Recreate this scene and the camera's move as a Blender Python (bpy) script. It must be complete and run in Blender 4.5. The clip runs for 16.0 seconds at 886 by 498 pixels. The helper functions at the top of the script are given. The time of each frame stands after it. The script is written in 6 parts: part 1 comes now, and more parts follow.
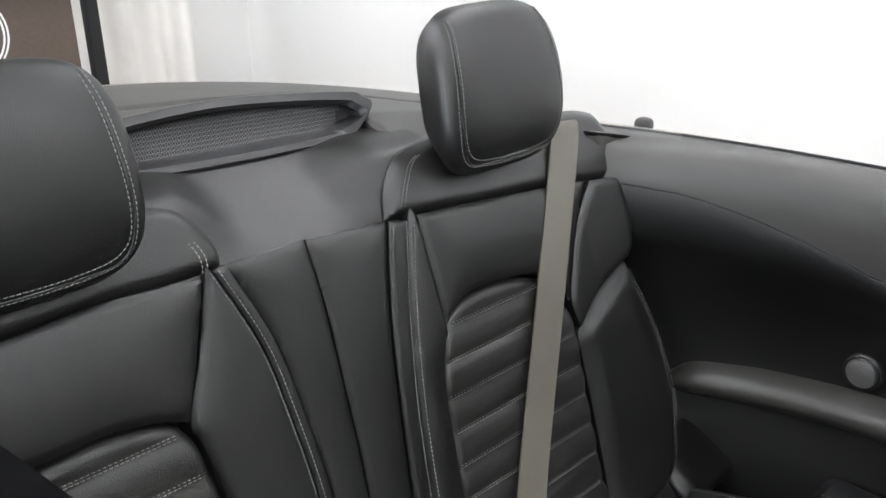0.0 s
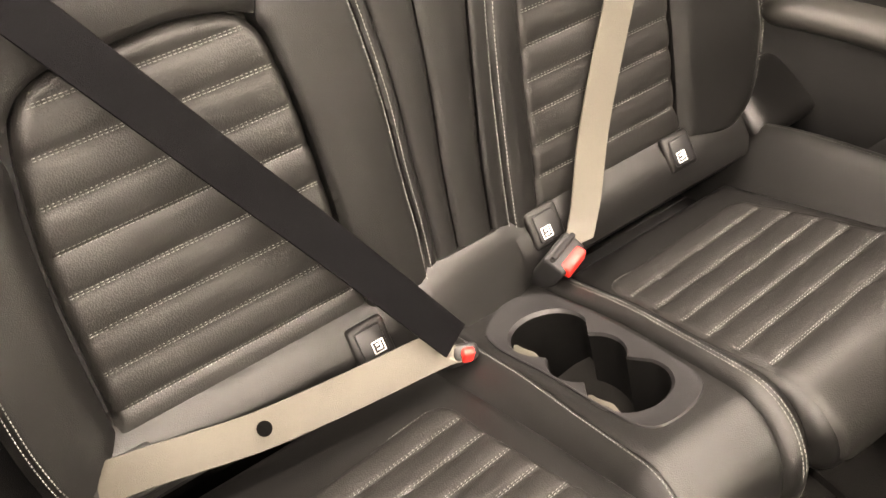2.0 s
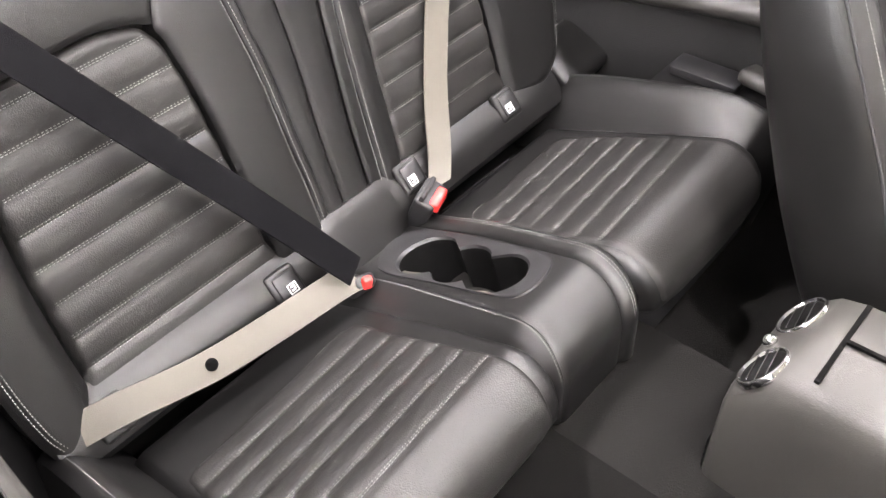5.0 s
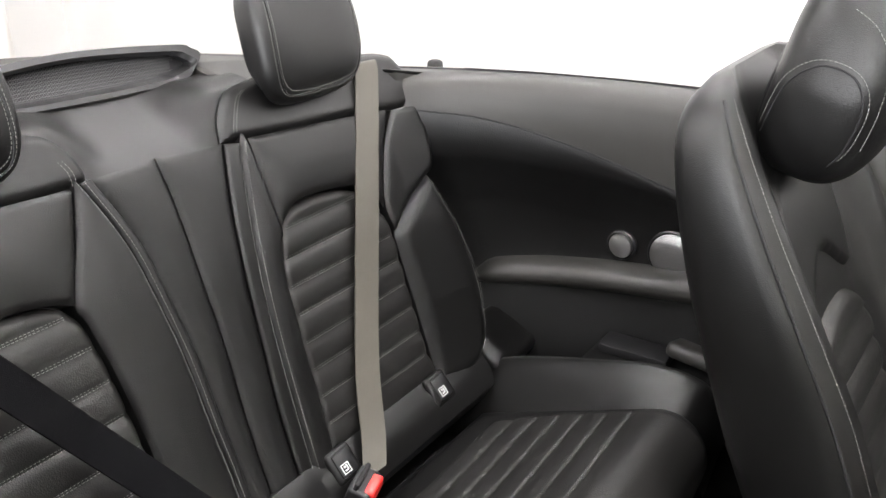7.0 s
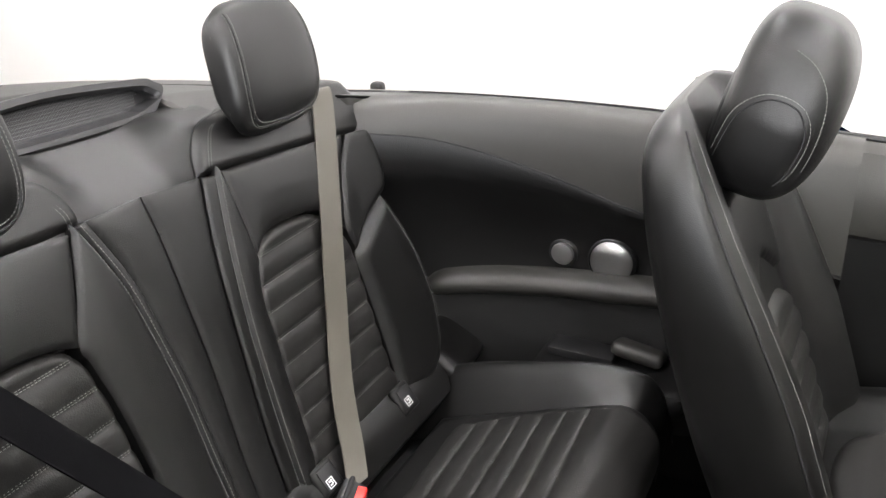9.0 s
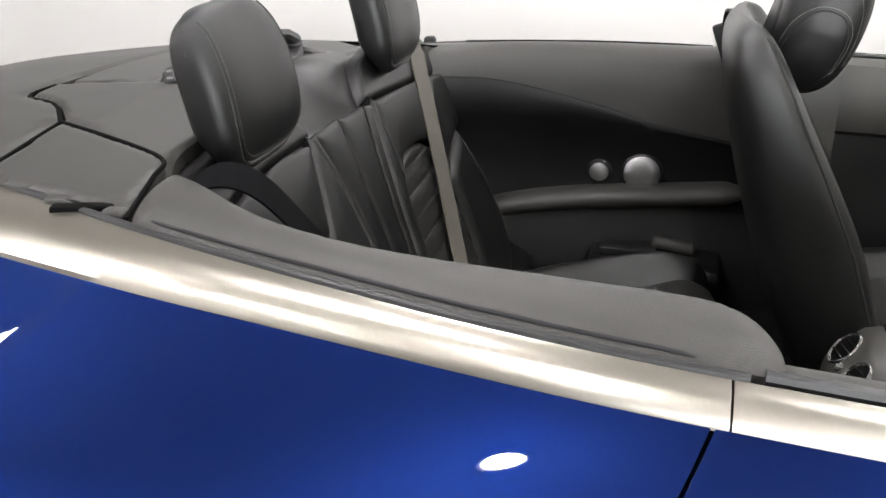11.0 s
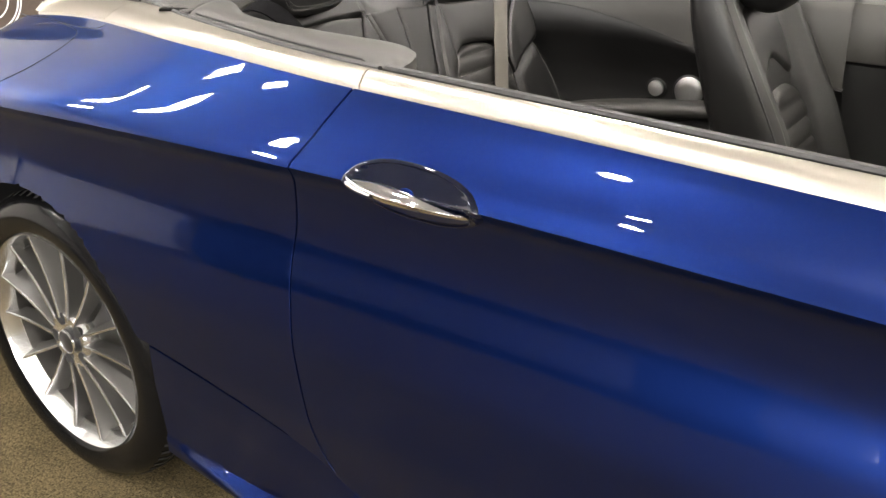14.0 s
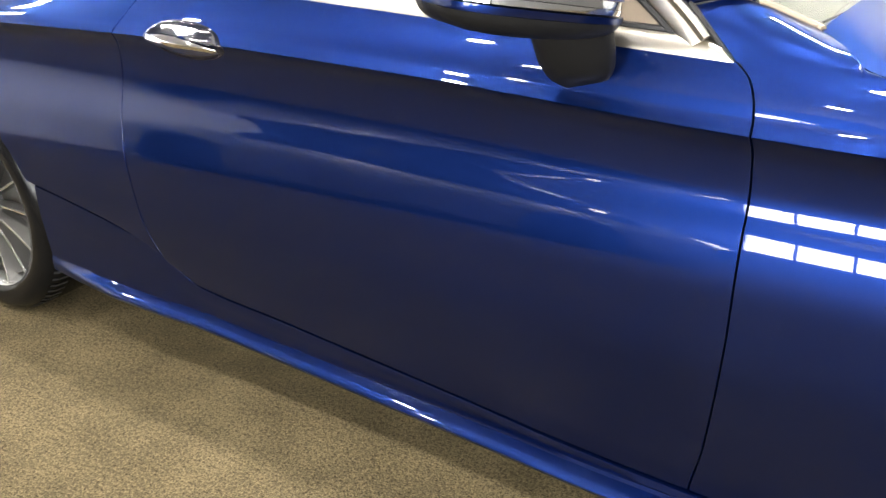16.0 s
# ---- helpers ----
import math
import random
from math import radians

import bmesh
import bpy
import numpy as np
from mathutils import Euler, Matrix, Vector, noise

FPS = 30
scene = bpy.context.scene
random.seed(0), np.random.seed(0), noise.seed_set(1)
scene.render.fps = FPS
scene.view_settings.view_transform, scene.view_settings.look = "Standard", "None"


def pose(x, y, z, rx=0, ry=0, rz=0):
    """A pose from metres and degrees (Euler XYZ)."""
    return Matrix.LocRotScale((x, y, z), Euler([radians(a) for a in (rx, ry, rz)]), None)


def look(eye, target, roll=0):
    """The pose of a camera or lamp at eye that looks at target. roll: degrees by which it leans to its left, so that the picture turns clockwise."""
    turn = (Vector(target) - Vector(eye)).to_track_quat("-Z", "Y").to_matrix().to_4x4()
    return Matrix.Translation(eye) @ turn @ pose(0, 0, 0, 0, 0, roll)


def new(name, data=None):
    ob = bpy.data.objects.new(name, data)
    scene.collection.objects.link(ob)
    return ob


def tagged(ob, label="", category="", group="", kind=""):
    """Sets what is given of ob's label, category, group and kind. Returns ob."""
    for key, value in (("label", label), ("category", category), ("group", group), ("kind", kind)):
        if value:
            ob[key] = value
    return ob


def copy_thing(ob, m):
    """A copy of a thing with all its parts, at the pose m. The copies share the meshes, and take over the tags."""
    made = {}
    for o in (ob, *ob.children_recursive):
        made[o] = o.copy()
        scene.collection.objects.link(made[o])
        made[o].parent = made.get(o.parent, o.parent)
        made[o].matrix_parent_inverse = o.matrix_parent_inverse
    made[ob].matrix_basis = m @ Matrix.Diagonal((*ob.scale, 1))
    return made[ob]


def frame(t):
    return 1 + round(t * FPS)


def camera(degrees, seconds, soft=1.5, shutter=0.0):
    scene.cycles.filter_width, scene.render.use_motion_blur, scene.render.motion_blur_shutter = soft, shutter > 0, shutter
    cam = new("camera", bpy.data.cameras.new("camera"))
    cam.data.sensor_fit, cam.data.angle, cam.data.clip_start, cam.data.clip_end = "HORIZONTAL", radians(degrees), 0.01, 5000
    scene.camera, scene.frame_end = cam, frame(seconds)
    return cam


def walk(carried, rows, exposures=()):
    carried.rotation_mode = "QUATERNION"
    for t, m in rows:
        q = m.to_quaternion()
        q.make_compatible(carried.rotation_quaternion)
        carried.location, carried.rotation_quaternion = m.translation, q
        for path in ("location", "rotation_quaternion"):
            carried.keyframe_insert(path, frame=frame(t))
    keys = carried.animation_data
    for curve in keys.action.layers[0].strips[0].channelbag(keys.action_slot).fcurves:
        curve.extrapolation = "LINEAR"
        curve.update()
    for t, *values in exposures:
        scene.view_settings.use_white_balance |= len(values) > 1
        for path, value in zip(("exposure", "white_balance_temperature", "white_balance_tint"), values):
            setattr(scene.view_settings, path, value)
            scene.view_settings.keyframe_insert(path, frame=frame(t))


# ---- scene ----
cam = camera(52.3, 16.0)
PATH = [
    (0, (1.025, -0.528, 1.302), (-0.311, 0.734, 0.512), -0.5),
    (0.5, (1.032, -0.53, 1.289), (-0.398, 0.618, 0.491), -1.0),
    (1, (1.043, -0.52, 1.28), (-0.381, 0.552, 0.372), -1.4),
    (1.5, (1.118, -0.488, 1.297), (-0.241, 0.393, 0.123), -3.5),
    (2, (1.083, -0.507, 1.269), (-0.078, 0.29, -0.151), -2.3),
    (2.5, (1.116, -0.515, 1.273), (0.025, 0.218, -0.234), -2.9),
    (3, (1.172, -0.542, 1.273), (0.102, 0.203, -0.243), -3.4),
    (3.2, (1.185, -0.562, 1.277), (0.13, 0.201, -0.241), -3.7),
    (5.3, (1.285, -0.712, 1.354), (0.278, 0.442, 0.069), -2.8),
    (5.5, (1.289, -0.711, 1.353), (0.242, 0.519, 0.173), -2.5),
    (6, (1.281, -0.716, 1.329), (0.172, 0.676, 0.416), -2.0),
    (6.5, (1.276, -0.719, 1.299), (0.155, 0.727, 0.49), -1.9),
    (7, (1.253, -0.724, 1.278), (0.168, 0.755, 0.481), -2.2),
    (7.5, (1.223, -0.73, 1.29), (0.202, 0.792, 0.489), -2.1),
    (8, (1.192, -0.733, 1.361), (0.221, 0.816, 0.552), -1.8),
    (8.2, (1.182, -0.742, 1.371), (0.225, 0.814, 0.558), -1.7),
    (10.3, (0.956, -1.11, 1.308), (0.412, 0.632, 0.49), -0.7),
    (10.5, (0.893, -1.151, 1.306), (0.385, 0.602, 0.487), -0.8),
    (11, (0.785, -1.347, 1.324), (0.308, 0.414, 0.505), -1.4),
    (11.5, (0.692, -1.432, 1.325), (0.241, 0.334, 0.5), -1.3),
    (12, (0.748, -1.445, 1.318), (0.215, 0.297, 0.493), -1.2),
    (12.5, (0.885, -1.445, 1.292), (0.126, 0.219, 0.482), -1.6),
    (13, (1.114, -1.594, 1.276), (0.185, -0.013, 0.478), -1.6),
    (13.2, (1.211, -1.624, 1.278), (0.213, -0.083, 0.483), -1.5),
    (13.5, (1.381, -1.675, 1.261), (0.327, -0.167, 0.476), -2.0),
    (14, (1.669, -1.72, 1.245), (0.555, -0.263, 0.448), -2.4),
    (14.5, (1.901, -1.87, 1.242), (0.764, -0.435, 0.436), -2.8),
    (15, (2.15, -1.949, 1.219), (1.013, -0.506, 0.429), -2.9),
    (15.5, (2.334, -1.981, 1.191), (1.204, -0.535, 0.396), -2.6),
    (16, (2.417, -2.107, 1.178), (1.384, -0.597, 0.368), -2.8),
]
LIGHT = [(0, -0.15, 6400, 10), (0.5, -0.5, 6500, 10), (1, 0.8, 7400, 14), (1.5, 0.88, 10800, 26), (2, 1.5, 8800, 19), (2.5, 1.6, 7150, 17), (3.2, 1.55, 7000, 17),
         (5.3, 1.65, 6900, 19), (5.5, 1.65, 6900, 19), (6, 1.1, 6800, 16), (6.5, 0.15, 6750, 14), (7, 0.24, 6750, 13), (7.5, 0.24, 6800, 13), (8.2, 0.08, 6850, 13), (10.3, 0.38, 6600, 12),
         (10.5, 0.36, 6600, 12), (11, -0.47, 6700, 12), (11.5, -0.65, 6800, 13), (12.5, -0.75, 6900, 13), (13.5, -0.3, 7100, 13), (14, 0.18, 7350, 13), (14.5, 0.32, 7500, 12), (15.5, 0.3, 7500, 11), (16, 0.52, 7000, 10)]
walk(cam, [(t, look(eye, target, roll)) for t, eye, target, roll in PATH], LIGHT)

# ---- light ----
world = bpy.data.worlds.new("world")
scene.world = world
world.use_nodes = True
sky = world.node_tree.nodes.new("ShaderNodeTexSky")
sky.sky_type, sky.sun_disc, sky.sun_elevation, sky.sun_rotation = "NISHITA", False, radians(35), radians(200)
world.node_tree.links.new(sky.outputs[0], world.node_tree.nodes["Background"].inputs[0])
world.node_tree.nodes["Background"].inputs[1].default_value = 0.15
LAMP = 900.0          # brightness of the ceiling lights


# ---- materials ----
def nodes_of(name):
    m = bpy.data.materials.new(name)
    m.use_nodes = True
    nt = m.node_tree
    return m, nt, nt.nodes["Principled BSDF"]


def surface(name, color, rough=0.5, metal=0.0, grain=0.0, grain_scale=400.0, blotch=0.12, blotch_scale=6.0,
            bump=0.0, bump_scale=300.0, coat=0.0, coat_rough=0.03, spec=0.5, rough_var=0.08, voronoi=False, sheen=0.0):
    """A material with colour variation at two scales, uneven gloss and fine relief."""
    m, nt, b = nodes_of(name)
    L = nt.links.new
    tc = nt.nodes.new("ShaderNodeTexCoord")
    n1 = nt.nodes.new("ShaderNodeTexNoise")
    n1.inputs["Scale"].default_value, n1.inputs["Detail"].default_value = blotch_scale, 5
    n2 = nt.nodes.new("ShaderNodeTexNoise")
    n2.inputs["Scale"].default_value, n2.inputs["Detail"].default_value = grain_scale, 2
    for n in (n1, n2):
        L(tc.outputs["Object"], n.inputs["Vector"])
    mix = nt.nodes.new("ShaderNodeMix")
    mix.data_type = "RGBA"
    mix.inputs["A"].default_value = (*[c * (1 - blotch) for c in color], 1)
    mix.inputs["B"].default_value = (*[min(1, c * (1 + blotch)) for c in color], 1)
    L(n1.outputs["Fac"], mix.inputs["Factor"])
    mix2 = nt.nodes.new("ShaderNodeMix")
    mix2.data_type, mix2.blend_type = "RGBA", "MULTIPLY"
    mix2.inputs["Factor"].default_value = 1.0
    ramp = nt.nodes.new("ShaderNodeMapRange")
    ramp.inputs["To Min"].default_value, ramp.inputs["To Max"].default_value = 1 - grain, 1 + grain
    L(n2.outputs["Fac"], ramp.inputs["Value"])
    L(mix.outputs["Result"], mix2.inputs["A"])
    L(ramp.outputs["Result"], mix2.inputs["B"])
    L(mix2.outputs["Result"], b.inputs["Base Color"])
    rr = nt.nodes.new("ShaderNodeMapRange")
    rr.inputs["To Min"].default_value, rr.inputs["To Max"].default_value = max(0.0, rough - rough_var), min(1, rough + rough_var)
    L(n1.outputs["Fac"], rr.inputs["Value"])
    L(rr.outputs["Result"], b.inputs["Roughness"])
    b.inputs["Metallic"].default_value = metal
    b.inputs["Specular IOR Level"].default_value = spec
    b.inputs["Coat Weight"].default_value, b.inputs["Coat Roughness"].default_value = coat, coat_rough
    b.inputs["Sheen Weight"].default_value = sheen
    if bump:
        if voronoi:
            n3 = nt.nodes.new("ShaderNodeTexVoronoi")
            out = n3.outputs["Distance"]
        else:
            n3 = nt.nodes.new("ShaderNodeTexNoise")
            n3.inputs["Detail"].default_value = 4
            out = n3.outputs["Fac"]
        n3.inputs["Scale"].default_value = bump_scale
        L(tc.outputs["Object"], n3.inputs["Vector"])
        bp = nt.nodes.new("ShaderNodeBump")
        bp.inputs["Strength"].default_value, bp.inputs["Distance"].default_value = bump, 0.001
        L(out, bp.inputs["Height"])
        L(bp.outputs["Normal"], b.inputs["Normal"])
    return m


LEATHER = surface("black_leather", (0.0056, 0.0055, 0.0055), 0.38, bump=0.24, bump_scale=800, voronoi=True, grain=0.15, blotch=0.15, spec=0.46)
PERF = surface("perforated_leather", (0.0135, 0.0131, 0.0126), 0.42, bump=0.30, bump_scale=520, voronoi=True, grain=0.2, blotch=0.12, spec=0.42)
VINYL = surface("black_vinyl", (0.0042, 0.0042, 0.0044), 0.42, bump=0.3, bump_scale=500, voronoi=True, grain=0.1)
TOPPAD = surface("soft_grey_black_trim", (0.031, 0.030, 0.0275), 0.5, bump=0.16, bump_scale=600, voronoi=True, grain=0.1)
PLASTIC = surface("black_plastic", (0.014, 0.014, 0.015), 0.42, bump=0.2, bump_scale=700, grain=0.1)
# Near black for black parts; in recesses it puts the shade into the colour.
BLACK = surface("black_and_recess_shade", (0.002, 0.002, 0.002), 0.9, grain=0.1, spec=0.08)
DARK = surface("dark_lining", (0.008, 0.008, 0.009), 0.8, grain=0.2)
RUBBER = surface("tyre_rubber", (0.004, 0.004, 0.0043), 0.17, bump=0.10, bump_scale=200, grain=0.15, blotch=0.25, spec=0.14)
MATT = surface("matt_black_plastic", (0.006, 0.006, 0.0064), 0.5, bump=0.2, bump_scale=700, grain=0.1, spec=0.12)
THREAD = surface("pale_thread", (0.20, 0.20, 0.19), 0.7, grain=0.2, grain_scale=900)
WEB = surface("beige_grey_webbing", (0.066, 0.060, 0.047), 0.6, grain=0.18, grain_scale=700, bump=0.5, bump_scale=900, sheen=0.1)
# Copy of the beige-grey webbing with the shoulder belt's shade put into its colour.
WEBSHADE = surface("shaded_webbing", (0.0035, 0.0035, 0.0042), 0.8, spec=0.05, grain=0.2, grain_scale=700, bump=0.5, bump_scale=900)
RED = surface("red_button_plastic", (0.75, 0.035, 0.03), 0.35, grain=0.05)
MESHGREY = surface("grey_mesh", (0.07, 0.07, 0.072), 0.35, grain=0.05, spec=0.6)
WHITE = surface("white_print", (0.8, 0.8, 0.8), 0.5, grain=0.03)
CHROME = surface("brushed_aluminium", (0.46, 0.43, 0.375), 0.31, metal=1.0, grain=0.04, blotch=0.03, rough_var=0.015)
BRIGHT = surface("polished_chrome", (0.78, 0.78, 0.78), 0.08, metal=1.0, grain=0.02, blotch=0.03, rough_var=0.03)
ALLOY = surface("silver_alloy", (0.66, 0.66, 0.655), 0.22, metal=0.95, grain=0.05, blotch=0.08, coat=0.3)
SILVER = surface("silver_car_paint", (0.33, 0.34, 0.36), 0.3, metal=0.6, grain=0.05, blotch=0.03, coat=0.5, coat_rough=0.02)
WINDOWDARK = surface("dark_car_glass", (0.01, 0.011, 0.012), 0.06, blotch=0.02)
SPOKEGREY = surface("grey_wheel_paint", (0.13, 0.128, 0.122), 0.38, metal=0.75, grain=0.06, blotch=0.12)
STEEL = surface("brake_steel", (0.30, 0.29, 0.28), 0.4, metal=1.0, grain=0.1, blotch=0.2)
SPEAKER = surface("perforated_steel", (0.55, 0.55, 0.55), 0.33, metal=1.0, grain=0.08, bump=0.6, bump_scale=500, voronoi=True)
CARPET_CAR = surface("black_car_carpet", (0.006, 0.0058, 0.0055), 0.95, spec=0.1, grain=0.4, grain_scale=600, bump=0.8, bump_scale=500)
BLUE = surface("blue_metallic_paint", (0.0022, 0.0105, 0.068), 0.37, metal=0.95, grain=0.2, grain_scale=2600, blotch=0.03, coat=0.65, coat_rough=0.006, rough_var=0.02, spec=0.3)
BLUE.node_tree.nodes["Principled BSDF"].inputs["Specular Tint"].default_value = (0.5, 0.57, 0.75, 1)
WALLPAINT = surface("white_wall_paint", (0.88, 0.875, 0.865), 0.6, grain=0.02, blotch=0.03, blotch_scale=1.2, bump=0.05, bump_scale=60)
CEILPAINT = surface("grey_ceiling_paint", (0.29, 0.29, 0.285), 0.8, grain=0.04, blotch=0.05, blotch_scale=1.0)
GREYWALL = surface("dark_grey_wall_paint", (0.10, 0.098, 0.096), 0.6, grain=0.02, blotch=0.05, blotch_scale=1.2)
SAIL = surface("warm_grey_plastic", (0.20, 0.158, 0.115), 0.5, grain=0.08)
DARKCHROME = surface("smoked_chrome", (0.58, 0.58, 0.58), 0.07, metal=1.0, grain=0.02, blotch=0.03, rough_var=0.02)
SOUTHWALL = surface("mid_grey_wall_paint", (0.24, 0.238, 0.235), 0.6, grain=0.02, blotch=0.05, blotch_scale=1.2)
GREYWOOD = surface("brown_panel", (0.10, 0.075, 0.06), 0.5, grain=0.2, grain_scale=60, blotch=0.3, blotch_scale=2)
CREAM = surface("cream_curtain", (0.84, 0.82, 0.79), 0.8, grain=0.05, blotch=0.1)


def carpet_material():
    m, nt, b = nodes_of("flecked_brown_carpet")
    L = nt.links.new
    tc = nt.nodes.new("ShaderNodeTexCoord")
    fine, mid, big = [nt.nodes.new("ShaderNodeTexNoise") for _ in range(3)]
    for n, s, d in ((fine, 220, 3), (mid, 100, 4), (big, 7.0, 4)):
        n.inputs["Scale"].default_value, n.inputs["Detail"].default_value = s, d
        L(tc.outputs["Object"], n.inputs["Vector"])
    r = nt.nodes.new("ShaderNodeValToRGB")
    r.color_ramp.elements[0].position, r.color_ramp.elements[0].color = 0.37, (0.029, 0.022, 0.0115, 1)
    r.color_ramp.elements[1].position, r.color_ramp.elements[1].color = 0.69, (0.182, 0.143, 0.078, 1)
    add = nt.nodes.new("ShaderNodeMath")
    add.operation = "MULTIPLY_ADD"
    add.inputs[1].default_value = 0.38
    L(mid.outputs["Fac"], add.inputs[0])
    half = nt.nodes.new("ShaderNodeMath")
    half.operation = "MULTIPLY_ADD"
    half.inputs[1].default_value, half.inputs[2].default_value = 0.62, 0.0
    L(fine.outputs["Fac"], half.inputs[0])
    L(half.outputs[0], add.inputs[2])
    L(add.outputs[0], r.inputs["Fac"])
    mix = nt.nodes.new("ShaderNodeMix")
    mix.data_type, mix.blend_type = "RGBA", "MULTIPLY"
    mix.inputs["Factor"].default_value = 0.5
    L(r.outputs["Color"], mix.inputs["A"])
    L(big.outputs["Color"], mix.inputs["B"])
    sc = nt.nodes.new("ShaderNodeMix")
    sc.data_type, sc.blend_type = "RGBA", "MULTIPLY"
    sc.inputs["Factor"].default_value = 0.7
    gr = nt.nodes.new("ShaderNodeMapRange")
    gr.inputs["To Min"].default_value, gr.inputs["To Max"].default_value = 0.25, 1.75
    L(big.outputs["Fac"], gr.inputs["Value"])
    L(r.outputs["Color"], sc.inputs["A"])
    L(gr.outputs["Result"], sc.inputs["B"])
    L(sc.outputs["Result"], b.inputs["Base Color"])
    b.inputs["Roughness"].default_value = 0.95
    b.inputs["Specular IOR Level"].default_value = 0.1
    bp = nt.nodes.new("ShaderNodeBump")
    bp.inputs["Strength"].default_value, bp.inputs["Distance"].default_value = 0.9, 0.004
    L(fine.outputs["Fac"], bp.inputs["Height"])
    L(bp.outputs["Normal"], b.inputs["Normal"])
    return m


CARPET = carpet_material()


def emitter(name, color, strength):
    m, nt, b = nodes_of(name)
    b.inputs["Base Color"].default_value = (0.9, 0.9, 0.9, 1)
    b.inputs["Emission Color"].default_value = (*color, 1)
    b.inputs["Emission Strength"].default_value = strength
    return m


TUBE = emitter("lit_diffuser", (0.98, 0.985, 1.0), LAMP)
PANEL = emitter("lit_panel", (0.98, 0.985, 1.0), 170.0)


def glass_material(name, tint=(0.9, 0.95, 0.93)):
    m, nt, b = nodes_of(name)
    b.inputs["Base Color"].default_value = (*tint, 1)
    b.inputs["Transmission Weight"].default_value = 1.0
    b.inputs["Roughness"].default_value = 0.02
    return m


SCREEN = glass_material("green_tinted_glass", (0.66, 0.68, 0.56))


# ---- mesh helpers ----
def link_mesh(name, verts, faces, mat, parent=None, label="", smooth=True):
    me = bpy.data.meshes.new(name)
    me.from_pydata([tuple(float(c) for c in v) for v in verts], [], faces)
    me.materials.append(mat)
    bm = bmesh.new()
    bm.from_mesh(me)
    bmesh.ops.recalc_face_normals(bm, faces=bm.faces)
    bm.to_mesh(me)
    bm.free()
    if smooth:
        me.shade_smooth()
        me.set_sharp_from_angle(angle=radians(42))
    ob = new(name, me)
    if parent is not None:
        ob.parent = parent
    if label:
        ob["label"] = label
    return ob


def part(name, bm, mat, parent, label="", smooth=True):
    """One bmesh as one mesh object under a thing or a part."""
    me = bpy.data.meshes.new(name)
    bm.to_mesh(me)
    bm.free()
    me.materials.append(mat)
    if smooth:
        me.shade_smooth()
        me.set_sharp_from_angle(angle=radians(42))
    ob = new(name, me)
    if parent is not None:
        ob.parent = parent
    if label:
        ob["label"] = label
    return ob


def thing(name, label, category, kind="", group=""):
    ob = new(name)
    return tagged(ob, label, category, group, kind)


def spline(xs, ys, x):
    """Monotone cubic through (xs, ys)."""
    xs, ys, x = np.asarray(xs, float), np.asarray(ys, float), np.asarray(x, float)
    h, d = np.diff(xs), np.diff(ys) / np.diff(xs)
    m = np.zeros_like(ys)
    m[0], m[-1] = d[0], d[-1]
    for i in range(1, len(xs) - 1):
        if d[i - 1] * d[i] > 0:
            w1, w2 = 2 * h[i] + h[i - 1], h[i] + 2 * h[i - 1]
            m[i] = (w1 + w2) / (w1 / d[i - 1] + w2 / d[i])
    i = np.clip(np.searchsorted(xs, x) - 1, 0, len(xs) - 2)
    t = np.clip((x - xs[i]) / h[i], 0, 1)
    return ((2 * t ** 3 - 3 * t ** 2 + 1) * ys[i] + (t ** 3 - 2 * t ** 2 + t) * h[i] * m[i]
            + (-2 * t ** 3 + 3 * t ** 2) * ys[i + 1] + (t ** 3 - t ** 2) * h[i] * m[i + 1])


def curve(pts, n=12, closed=False):
    """Catmull-Rom samples through the points."""
    p = [np.asarray(q, float) for q in pts]
    m = len(p)
    out = []
    for i in range(m if closed else m - 1):
        a, b, c, d = (p[(i - 1) % m], p[i], p[(i + 1) % m], p[(i + 2) % m]) if closed else (p[max(i - 1, 0)], p[i], p[i + 1], p[min(i + 2, m - 1)])
        for k in range(n):
            t = k / n
            out.append(0.5 * (2 * b + (c - a) * t + (2 * a - 5 * b + 4 * c - d) * t * t + (3 * b - a - 3 * c + d) * t ** 3))
    if not closed:
        out.append(p[-1])
    return np.array(out)


def grid_mesh(name, P, mat, parent, label="", closed_u=False, closed_v=False, caps=False, smooth=True):
    """P[i][j] points of a sheet or a tube."""
    P = np.asarray(P, float)
    nu, nv = P.shape[:2]
    faces = []
    for i in range(nu if closed_u else nu - 1):
        for j in range(nv if closed_v else nv - 1):
            a, b = i * nv + j, i * nv + (j + 1) % nv
            c, d = ((i + 1) % nu) * nv + (j + 1) % nv, ((i + 1) % nu) * nv + j
            faces.append((a, b, c, d))
    if caps and closed_v:
        faces.append(tuple(range(nv))[::-1])
        faces.append(tuple((nu - 1) * nv + j for j in range(nv)))
    return link_mesh(name, P.reshape(-1, 3), faces, mat, parent, label, smooth)


